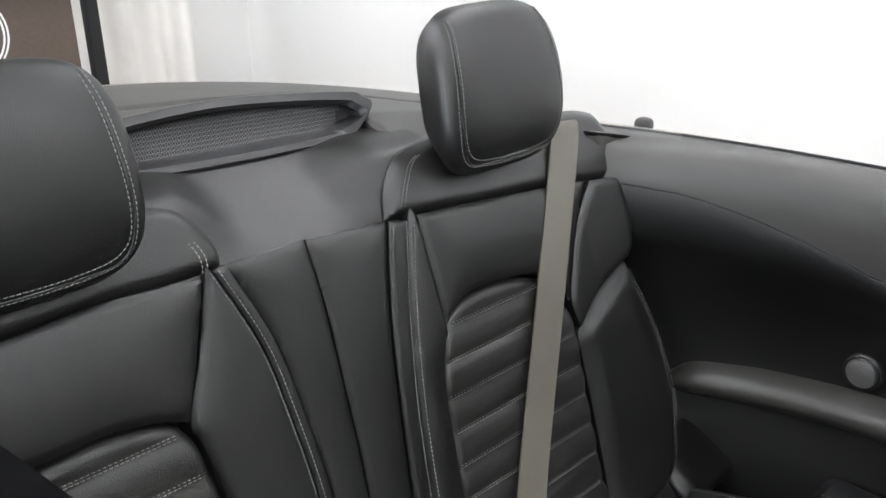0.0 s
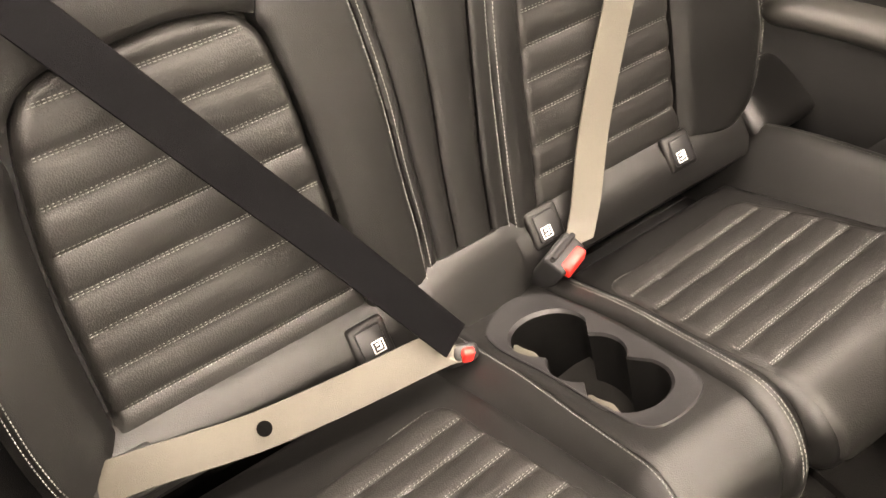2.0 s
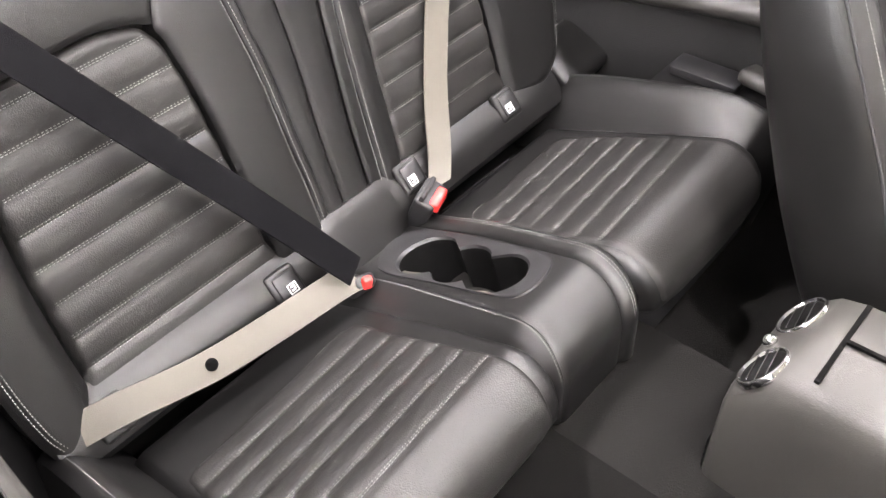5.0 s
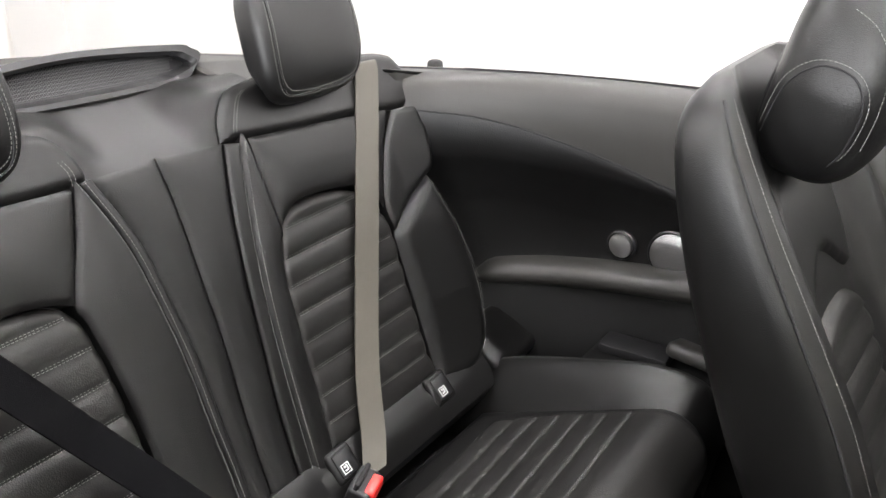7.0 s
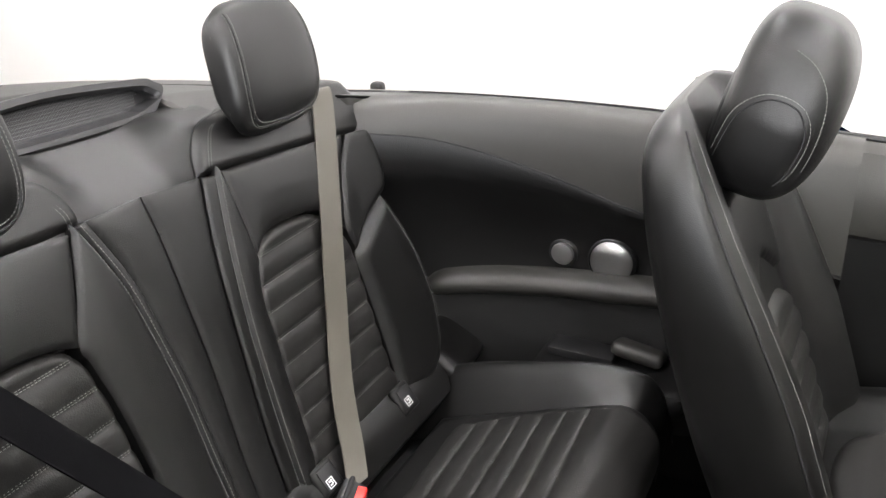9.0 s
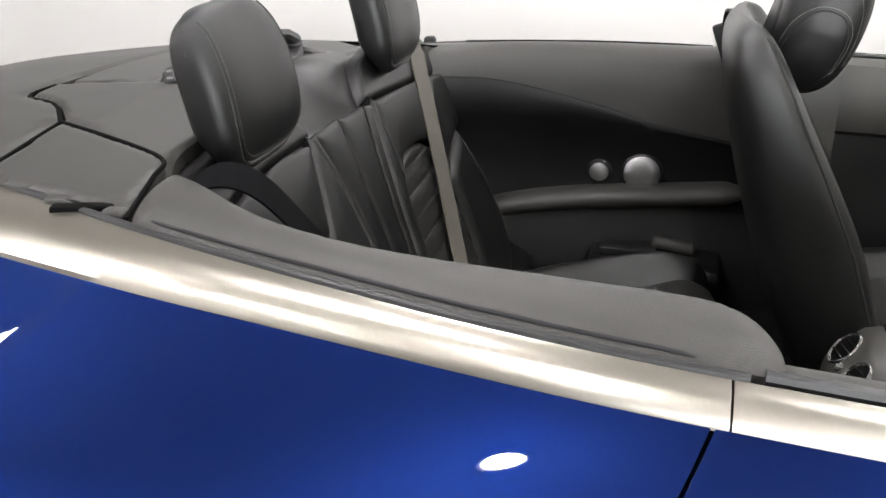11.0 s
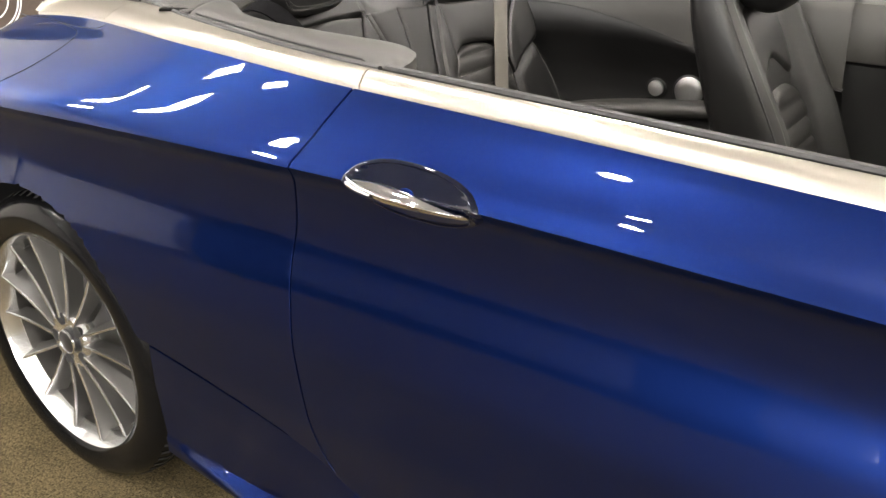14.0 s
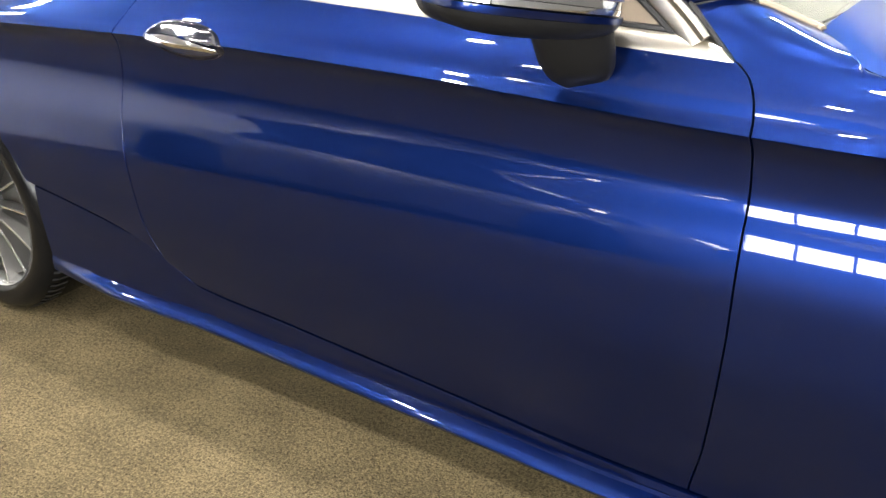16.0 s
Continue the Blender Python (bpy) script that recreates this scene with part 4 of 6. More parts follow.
P = []
for u in np.linspace(-0.150, 0.115, 28):
    g = min(1.0, max(0.0, (abs(u + 0.015) - 0.035) / 0.085))
    g = g * g * (3 - 2 * g)
    mid = ((-0.010, 0.006), (-0.0105, 0.026), (-0.017, 0.0315), (-0.038, 0.035), (-0.065, 0.039), (-0.09, 0.043), (-0.12, 0.045))
    end = ((0.0, -0.024), (-0.006, -0.002), (-0.013, 0.012), (-0.036, 0.0325), (-0.065, 0.042), (-0.095, 0.038), (-0.12, 0.008))
    P.append([on_back(u, a + (c - a) * g, b + (d - b) * g) for (a, b), (c, d) in zip(mid, end)])
grid_mesh("centre_lower_strip", P, LEATHER, car, "smooth leather foot of the rear seatback")


# ---- rear shelf and folded-roof cover ----
def trim_in(x):
    wide = float(spline([-0.4, 0.03, 0.3, 0.5, 0.65, 0.85, 2.1], [0.095, 0.088, 0.056, 0.036, 0.028, 0.025, 0.023], x))
    rise = float(spline([-0.4, 0.03, 0.3, 0.85, 2.1], [0.026, 0.026, 0.026, 0.022, 0.020], x))
    return float(spline(XK, BELT_Y, x)) + wide, float(spline(XK, BELT_Z, x)) + rise


def deck(x, y, w):
    t = y + 0.15
    z = 1.022 - 0.15 * t * t - 0.03 * t - 0.13 * max(0.0, 0.02 - x) ** 1.5
    return np.array((x, y, z + w - 0.008))


LID = [(0.045, -0.578), (0.043, -0.50), (0.035, -0.405), (-0.02, -0.34), (-0.095, -0.30), (-0.100, -0.22), (-0.088, -0.10), (-0.085, 0.0)]
outline = loop(LID[:3], LID[2:5], LID[4:] + [(x, -y) for x, y in LID[4:][::-1][1:]], [(x, -y) for x, y in LID[2:5][::-1]], [(x, -y) for x, y in LID[:3][::-1]],
               [(0.045, 0.578), (-0.15, 0.545), (-0.27, 0.50), (-0.36, 0.38), (-0.40, 0.2), (-0.41, 0.0), (-0.40, -0.2), (-0.36, -0.38), (-0.27, -0.50), (-0.15, -0.545), (0.045, -0.578)])
pad("roof_cover_lid", outline, deck, TOPPAD, car, "soft grey-black lid over the folded roof", 0.005, 0.006, res=0.012, base=-0.03, edge=0.003, smooth_outline=False)
for s in (-1, 1):
    flap = loop([(0.052, -0.578), (0.050, -0.50), (0.044, -0.413)], [(0.044, -0.413), (0.14, -0.455), (0.215, -0.490), (0.246, -0.515), (0.252, -0.545), (0.266, -0.625)], [(0.266, -0.625), (0.17, -0.602), (0.052, -0.578)])
    pad("roof_cover_flap", [(x, y * -s) for x, y in flap], deck, TOPPAD, car, "soft grey-black corner flap of the roof cover", 0.005, 0.006, res=0.007, base=-0.03, edge=0.003, smooth_outline=False)
    piece = loop([(0.044, -0.404), (-0.015, -0.338), (-0.086, -0.295)], [(-0.086, -0.295), (-0.090, -0.235)], [(-0.090, -0.235), (0.03, -0.22), (0.12, -0.20), (0.175, -0.21)], [(0.175, -0.21), (0.20, -0.30), (0.205, -0.42), (0.24, -0.505)], [(0.24, -0.505), (0.215, -0.483), (0.14, -0.447), (0.044, -0.404)])
    pad("shelf_side", [(x, y * -s) for x, y in piece], lambda x, y, w: deck(x, y, w - 0.25 * max(0, x - 0.09)), TOPPAD, car, "soft grey-black shelf behind the headrest", 0.005, 0.006, res=0.007, base=-0.05, edge=0.003, smooth_outline=False)

    for line in ([(0.049, -0.575), (0.047, -0.50), (0.040, -0.411)], [(0.040, -0.411), (-0.018, -0.341), (-0.091, -0.2985), (-0.095, -0.235)],
                 [(0.042, -0.409), (0.14, -0.451), (0.2155, -0.4875), (0.243, -0.512), (0.250, -0.545), (0.258, -0.575), (0.274, -0.640)]):
        tube("cover_gap", [deck(x, y * -s, 0.0045) for x, y in curve(line, 10)], 0.0030, BLACK, car, "dark gap between the roof cover panels", n=6)

    # belt pad along the cockpit edge
    def rail(x, y, w, s=s):
        yt, zt = trim_in(x)
        f = (abs(y) - 0.5) / max(0.05, abs(yt) - 0.5)
        z = zt - 0.002 + 0.010 * math.sin(min(1, max(0, f)) * math.pi) + w
        return np.array((x, y, z - (0.085 if s < 0 else 0.0)))
    inner = [(0.262, -0.535), (0.294, -0.540), (0.376, -0.600), (0.455, -0.638), (0.559, -0.662), (0.707, -0.672), (0.800, -0.676), (0.848, -0.692), (0.872, -0.735), (0.874, -0.775)]
    outer = [(x, trim_in(x)[0] + 0.012) for x in (0.870, 0.75, 0.6, 0.45, 0.33, 0.284)]
    if s > 0:
        pad("belt_pad", [(x, y * s) for x, y in inner + outer], rail, TOPPAD, car, "soft grey-black padded rail along the cockpit edge", 0.012, 0.030, res=0.010, n=5, base=-0.018)
    # Dark tube drawn for the shade of a groove in the pad.
    groove = [rail(x, (trim_in(x)[0] + 0.0175) * s, 0.0046 - 0.012 * max(0.0, (x - 0.80) / 0.05)) for x in np.linspace(0.31, 0.84, 30)]
    tube("rubber_seal", groove, 0.0019, DARK, car, "black rubber seal strip")
    groove = [rail(x, (trim_in(x)[0] + 0.006) * s, 0.0) for x in np.linspace(0.05, 0.85, 40)]
    tube("rubber_seal", groove, 0.005, PLASTIC, car, "black rubber seal strip")
    # roof latch pocket beside the trim
    if s < 0:
        continue
    lx, (ly, lz) = 0.215, trim_in(0.215)
    # Solid box; its black colour stands in for the shade in the pocket.
    box("latch_pocket", (0.066, 0.016, 0.012), pose(lx, (ly + 0.010) * s, lz - 0.001, 0, 0, 14 * s), BLACK, car, "roof latch pocket, its shade painted as black", 0.003)
    for dx in (-0.04, 0.04):
        blob("latch_cap", pose(lx + dx, (ly + 0.014 - 0.01 * dx / 0.04) * s, lz + 0.0), (0.013, 0.010, 0.006), TOPPAD, car, n=8)

# shelf bowl between the headrests
P = []
for y in np.linspace(-0.235, 0.235, 60):
    row = []
    side = float(np.clip((abs(y) - 0.055) / (0.075 if y < 0 else 0.10), 0, 1))
    side, tilt = side * side * (3 - 2 * side), -0.05 * y
    for f in np.linspace(0, 1, 24):
        x = 0.246 - 0.139 * f
        low = 0.910 + 0.075 * f ** 0.9
        high = float(spline([0.10, 0.14, 0.19, 0.205, 0.216, 0.226, 0.240, 0.250], [0.987, 0.988, 0.979, 0.968, 0.950, 0.930, 0.900, 0.892], x))
        row.append((x, y, low + (high - low) * side + tilt))
    row.insert(0, (0.256, y, 0.884))
    row.append((0.098, y, 0.975 + tilt))
    P.append(row)
grid_mesh("shelf_bowl", P, LEATHER, car, "smooth black leather bowl between the headrests")


pad("shelf_centre", [(-0.080, -0.215), (-0.080, 0.0), (-0.080, 0.215), (0.0, 0.222), (0.055, 0.226), (0.066, 0.0), (0.055, -0.226), (0.0, -0.222)], deck, TOPPAD, car, "soft grey-black shelf round the wind stop", 0.005, 0.006, res=0.01, n=4, base=-0.03, edge=0.002)


def wind_stop():
    """The mesh-filled opening in the rear shelf."""
    def ring(k, x, dz):
        w1, w0, h1, h0 = 0.232 - k, 0.172 - k * 0.9, 1.028 - k * 0.55, 0.980 + k * 0.45
        pts = [(w1 - 0.012, h1 - 0.018), (w1 - 0.02, h1 - 0.006), (w1 - 0.05, h1 + 0.002), (0.0, h1 + 0.012), (-w1 + 0.05, h1 + 0.002), (-w1 + 0.02, h1 - 0.006), (-w1 + 0.012, h1 - 0.018), (-w0, h0 + 0.004), (-w0 + 0.03, h0), (0, h0 - 0.002), (w0 - 0.03, h0), (w0, h0 + 0.004)]
        return [(x - (z - 0.98) * 0.9, y, z - 0.05 * y + dz) for y, z in curve(pts, 6, closed=True)]
    g = grid_mesh("wind_stop", [ring(-0.004, 0.105, -0.02), ring(-0.004, 0.118, 0.0), ring(0.0, 0.124, 0.003), ring(0.014, 0.124, 0.003), ring(0.020, 0.116, 0.0), ring(0.022, 0.085, 0.0)], PLASTIC, car,
                  "black frame with mesh in the rear shelf", closed_v=True)
    back = [ring(0.016, 0.094, 0.0), ring(0.016, 0.088, 0.0)]
    grid_mesh("backing", back, DARK, g, closed_v=True, caps=True)
    verts, faces = [], []
    n = 0
    for i in range(64):
        for j in range(9):
            u = -0.20 + i * 0.00635 + (0.0032 if j % 2 else 0)
            v = 0.990 + j * 0.0042
            if abs(u) > 0.150 + (v - 0.985) * 1.1:
                continue
            for a in range(6):
                c, s = math.cos(a * math.tau / 6), math.sin(a * math.tau / 6)
                for r in (0.0026, 0.0017):
                    verts.append((0.104 - (v + s * r - 0.98) * 0.9, u + c * r, v + s * r - 0.05 * u))
            k = n * 12
            faces += [(k + 2 * a, k + 2 * ((a + 1) % 6), k + 2 * ((a + 1) % 6) + 1, k + 2 * a + 1) for a in range(6)]
            n += 1
    tagged(link_mesh("mesh", verts, faces, MESHGREY, g, "fine black honeycomb mesh", smooth=False), kind="stuff")


wind_stop()

# belt slots beside the headrests
for s in (1, -1):
    dz = 0.0 if s > 0 else 0.05
    box("belt_slot", (0.055, 0.085, 0.02), pose(0.205, 0.515 * s, 0.913 + dz, 0, -12, 0), PLASTIC, car, "black seat belt slot", 0.006)
    box("slot_mouth", (0.018, 0.068, 0.004), pose(0.215, 0.508 * s, 0.9235 + dz, 0, -12, 0), DARK, car, "", 0.001)
blob("roof_latch_knob", pose(0.215, 0.688, 0.906), (0.014, 0.013, 0.012), PLASTIC, car, "small black knob on the belt rail", n=10)


# ---- inner side trim ----
def side_trim(s):
    sh = 0.0 if s > 0 else 0.075
    P, Q, B, seam = [], [], [], []
    for x in np.linspace(0.16, 1.12 if s > 0 else 0.836, 60):
        yb = float(spline([0.16, 0.2, 0.3, 0.4, 0.5, 0.62, 0.75, 0.9, 1.12], [0.46, 0.49, 0.545, 0.602, 0.640, 0.662, 0.670, 0.682, 0.70], x))
        zb = float(spline([0.16, 0.34, 0.52, 0.63, 0.73, 0.9, 1.12], [0.872, 0.855, 0.808, 0.775, 0.744, 0.705, 0.66], x)) + sh
        zl = zb - float(spline([0.16, 0.34, 0.6, 0.85, 1.12], [0.095, 0.085, 0.05, 0.018, 0.012], x))
        seam.append((x, s * (yb - 0.0035), zb))
        zt = 0.915 + sh
        yt, ztr = abs(trim_in(x)[0]), trim_in(x)[1] - 0.085
        top = ((yt + 0.002, ztr - 0.008), (yt - 0.012, ztr + 0.002), (0.5 * yt + 0.5 * yb, ztr + 0.007), (yb + 0.022, ztr + 0.002), (yb + 0.009, ztr - 0.010), (yb + 0.002, ztr - 0.03))
        P.append([(x, s * y, z) for y, z in (top if s > 0 else ((yb + 0.040, zt - 0.012), (yb + 0.03, zt - 0.0125), (yb + 0.022, zt - 0.013), (yb + 0.014, zt - 0.014), (yb + 0.008, zt - 0.02), (yb + 0.003, zt - 0.028))) + ( (yb - 0.003, ((ztr - 0.03 if s > 0 else zt - 0.028) + zb) / 2), (yb - 0.004, zb), (yb + 0.01, zb - 0.002))])
        B.append([(x, s * y, z) for y, z in ((yb + 0.01, zb + 0.001), (yb - 0.0025, zb - 0.001), (yb - 0.0040, zb - 0.005), (yb - 0.003, 0.45 * zb + 0.55 * zl), (yb + 0.000, zl + 0.012), (yb + 0.006, zl - 0.002), (yb + 0.014, zl - 0.018), (yb + 0.022, zl - 0.036), (yb + 0.029, zl - 0.058), (yb + 0.035, zl - 0.080))])
        Q.append([(x, s * y, z) for y, z in ((yb + 0.0345, zl - 0.079), (yb + 0.040, zl - 0.10), (yb + 0.04, 0.55 + sh), (yb + 0.02, 0.48 + sh), (yb - 0.01, 0.36), (yb - 0.02, 0.20))])
    a = grid_mesh("side_trim", P, TOPPAD, car, "padded grey-black upper side trim beside the rear seat")
    grid_mesh("lower_panel", Q, VINYL, a, "smooth black lower side panel")
    grid_mesh("lower_band", B, VINYL, a, "smooth black band under the side trim seam")
    tube("trim_seam", seam[2:], 0.0016, DARK, a, n=6)
    R = []
    for x in np.linspace(0.352, 0.965, 40):
        f = (x - 0.352) / 0.613
        t = max(0.12, math.sin(math.pi * min(1, f * 14 + 0.08) / 2)) ** 0.6 * min(1, (1 - f) * 8 + 0.25)
        yc = float(spline([0.35, 0.45, 0.62, 0.8, 0.97], [0.618, 0.652, 0.680, 0.688, 0.697], x))
        zc = 0.528 + 0.052 * f ** 0.8 + sh
        R.append([(x, s * (yc + 0.042 * t * math.cos(k)), zc + 0.027 * t * math.sin(k)) for k in np.linspace(0, math.tau, 16, endpoint=False)])
    # Lighter material than the leather: light on its top, put into the colour.
    grid_mesh("armrest", R, TOPPAD, a, "padded armrest, lightened to grey-black for the light on top", closed_v=True, caps=True)
    for x, r in ((0.618, 0.023), (0.717, 0.042)):
        m = Matrix.Translation((x, s * 0.700, 0.611 + sh)) @ pose(0, 0, 0, 90 * s, 0, 0)
        sp = turned("speaker", [(r + 0.006, -0.02), (r + 0.006, 0.004), (r + 0.003, 0.007), (r + 0.001, 0.004)], m, PLASTIC, a, "round speaker with a steel cover")
        turned("cover", [(r, 0.000), (r, 0.008), (r * 0.93, 0.011), (r * 0.5, 0.013), (r * 0.06, 0.0135)], m, SPEAKER, sp, "perforated steel speaker cover")
    if s < 0:
        return
    # pocket under the armrest
    blob("wheel_arch_bulge", pose(0.412, s * 0.575, 0.402, 0, 34, 0), (0.060, 0.075, 0.040), LEATHER, a, "sloping grey-black wheel arch cover", 6.0, 14)
    box("pocket_rim", (0.10, 0.07, 0.03), pose(0.80, s * 0.63, 0.465 + sh * 0.5, -20, 8, 0), TOPPAD, a, "", 0.012, 3)
    box("storage_pocket", (0.30, 0.14, 0.05), pose(0.76, s * 0.60, 0.425 + sh * 0.5), VINYL, a, "black moulded storage pocket", 0.02)
    box("pocket_lid", (0.13, 0.05, 0.02), pose(0.70, s * 0.60, 0.462 + sh * 0.5, 6, 0, 0), PLASTIC, a, "", 0.006)


side_trim(1)
side_trim(-1)

# ---- seat belts ----
LB = curve([(0.208, 0.507, 0.924), on_back(0.462, 0.535, 0.012), on_back(0.438, 0.505, 0.030), on_back(0.333, 0.312, 0.036), on_back(0.216, 0.085, 0.036), on_back(0.160, -0.02, 0.052), (0.490, 0.118, 0.418)], 8)
strap("seat_belt", LB, ((0.35, 0.93, 0), (0.2, 0.95, 0.1)), 0.047, WEB, car, "beige-grey woven seat belt webbing")
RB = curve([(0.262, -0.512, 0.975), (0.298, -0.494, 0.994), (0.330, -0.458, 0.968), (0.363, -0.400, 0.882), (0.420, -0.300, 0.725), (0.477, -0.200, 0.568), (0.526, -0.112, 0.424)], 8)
strap("seat_belt", RB, ((-0.2, 0.93, 0.25), (-0.3, 0.85, 0.45)), 0.047, WEBSHADE, car, "beige-grey woven seat belt webbing across the seat, its shade in the colour")
LAP = curve([(0.520, -0.108, 0.404), (0.512, -0.135, 0.405), (0.499, -0.255, 0.405), (0.484, -0.362, 0.406), (0.466, -0.470, 0.422), (0.452, -0.525, 0.421), (0.430, -0.565, 0.405)], 8)
strap("belt_loop", curve([(0.185, -0.505, 0.990), (0.215, -0.520, 0.985), (0.245, -0.535, 0.962), (0.268, -0.548, 0.925)], 8), ((-0.2, 0.93, 0.25), (-0.1, 0.95, 0.2)), 0.046, WEB, car, "folded beige-grey belt webbing beside the headrest")
strap("lap_belt", LAP, ((0.75, 0.1, -0.55), (0.75, 0.1, -0.6)), 0.047, WEB, car, "beige-grey woven lap belt webbing")
turned("belt_stud", [(0.009, -0.002), (0.009, 0.003), (0.006, 0.005)], look((0.4870, -0.352, 0.4085), (0.9, -0.45, 1.1)) @ pose(0, 0, 0, 180, 0, 0), BLACK, car, "small black belt stud", n=20)
for s, at in ((1, (0.490, 0.092, 0.402)), (-1, (0.525, -0.098, 0.398))):
    m = Matrix.Translation(at) @ pose(0, 0, 0, 0, 25, 0) @ pose(0, 0, 0, 0, 0, 18 * s)
    b = box("belt_buckle", (0.036, 0.058, 0.085) if s > 0 else (0.022, 0.034, 0.070), m @ pose(-0.005 if s > 0 else 0.004, 0, -0.02 if s > 0 else -0.030), PLASTIC, car, "black seat belt buckle with a red button", 0.007, 3)
    box("release_button", (0.018, 0.042, 0.02) if s > 0 else (0.012, 0.016, 0.022), m @ pose(0.010, 0, 0.015 if s > 0 else 0.004, 0, -15, 0), RED, b, "red release button", 0.004, 3)
    if s > 0:
        box("tongue", (0.008, 0.050, 0.020), m @ pose(-0.012, 0, 0.024), DARK, b, "steel belt tongue", 0.003)

# ---- centre armrest with cup holders ----
CW = 0.013


def on_arm(u, v, w):
    f, g = nose(v, CW + w, 0.300, 0.072, 0.043)
    return CO + np.array((0, u, 0)) + CU * f + CN * g


CUPS = [((-0.002, 0.061), 0.049), ((-0.010, 0.207), 0.047)]


def arm_with_holes():
    vs = np.concatenate([np.linspace(-0.12, 0.30, 71), np.linspace(0.306, 0.50, 40)])
    P = []
    for v in vs:
        b = float(spline([-0.12, -0.02, 0.06, 0.16, 0.25, 0.33, 0.40, 0.50], [-0.175, -0.160, -0.148, -0.133, -0.124, -0.118, -0.122, -0.130], v))
        n = float(spline([-0.12, 0.0, 0.1, 0.2, 0.28, 0.34, 0.40, 0.50], [-0.082, -0.0745, -0.072, -0.077, -0.080, -0.083, -0.094, -0.102], v))
        f = float(spline([-0.12, 0.013, 0.105, 0.205, 0.283, 0.35, 0.42, 0.50], [0.080, 0.084, 0.088, 0.082, 0.076, 0.068, 0.055, 0.050], v))
        flat_top = [(u, 0.030) for u in np.linspace(n + 0.012, f - 0.026, 26)]
        P.append([on_arm(u, v, w) for u, w in [(b - 0.010, -0.06), (b - 0.004, -0.03), (b, -0.013), (b + 0.30 * (n - b), 0.006), (b + 0.60 * (n - b), 0.018), (b + 0.85 * (n - b), 0.0245), (n - 0.002, 0.0275), (n + 0.0005, 0.0262), (n + 0.003, 0.0280), (n + 0.007, 0.0295)]
                  + flat_top + [(f - 0.021, 0.029), (f - 0.0185, 0.0255), (f - 0.0165, 0.030), (f - 0.010, 0.0355), (f - 0.002, 0.038), (f + 0.006, 0.0375), (f + 0.014, 0.033), (f + 0.021, 0.023), (f + 0.025, 0.006), (f + 0.028, -0.05)]])
    ob = grid_mesh("centre_armrest", P, LEATHER, car, "black leather centre console between the rear seats with two cup holders")
    bm = bmesh.new()
    bm.from_mesh(ob.data)
    gone = []
    for f in bm.faces:
        c = np.array(f.calc_center_median()) - CO
        u, v = c[1], float(c @ CU)
        if float(c @ CN) > 0.036 and v < 0.31 and inside_distance(plate, np.array([[u, v]]))[0][0] > 0.004:
            gone.append(f)
    bmesh.ops.delete(bm, geom=gone, context="FACES")
    bm.to_mesh(ob.data)
    bm.free()
    return ob


frame_pts = curve([(-0.046, -0.016), (0.009, -0.043), (0.052, -0.019), (0.059, 0.03), (0.0600, 0.0987), (0.0555, 0.20), (0.044, 0.268), (0.0, 0.290), (-0.047, 0.281), (-0.0570, 0.228), (-0.0590, 0.125), (-0.0635, 0.03)], 8, closed=True)
plate = np.array(frame_pts)
armrest = arm_with_holes()


def cup_outline(n=96):
    """Outline of two round cups joined by a small middle one."""
    circles = [*CUPS, ((-0.006, 0.134), 0.0465)]
    pts = []
    for a in np.linspace(-math.pi, math.pi, n, endpoint=False):
        r = 0.0
        while any(math.hypot(-0.006 + r * math.cos(a) - u, 0.134 + r * math.sin(a) - v) < q for (u, v), q in circles):
            r += 0.0005
        pts.append((-0.006 + r * math.cos(a), 0.134 + r * math.sin(a)))
    return np.array(pts)


ca = np.array((-0.006, 0.134))


def by_angle(pts, n=96):
    pts = np.array(pts)
    ang = np.arctan2(pts[:, 1] - ca[1], pts[:, 0] - ca[0])
    o = np.argsort(ang)
    ang, pts = ang[o], pts[o]
    g = np.linspace(-math.pi, math.pi, n, endpoint=False)
    return np.stack([np.interp(g, ang, pts[:, k], period=math.tau) for k in (0, 1)], -1)


F, Hh = by_angle(frame_pts), cup_outline()
g = [[on_arm(u, v, 0.026) for u, v in F * 1.0], [on_arm(u, v, 0.0325) for u, v in ca + (F - ca) * 0.985], [on_arm(u, v, 0.0325) for u, v in ca + (F - ca) * 0.95], [on_arm(u, v, 0.0315) for u, v in ca + (F - ca) * 0.93],
     [on_arm(u, v, 0.0315) for u, v in ca + (Hh - ca) * 1.04], [on_arm(u, v, 0.027) for u, v in Hh]]
grid_mesh("cup_holder", g, PLASTIC, armrest, "black cup holder insert", closed_v=True, caps=False)
# Cup walls and floor are near black to stand for the shade inside.
grid_mesh("cup_wall", [[on_arm(u, v, 0.027) for u, v in Hh], [on_arm(u, v, -0.075) for u, v in ca + (Hh - ca) * 0.97]], BLACK, armrest, "inside of the cup holder, its shade put in as black", closed_v=True)
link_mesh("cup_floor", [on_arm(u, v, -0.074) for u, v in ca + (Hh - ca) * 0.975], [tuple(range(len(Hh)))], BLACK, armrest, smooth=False)
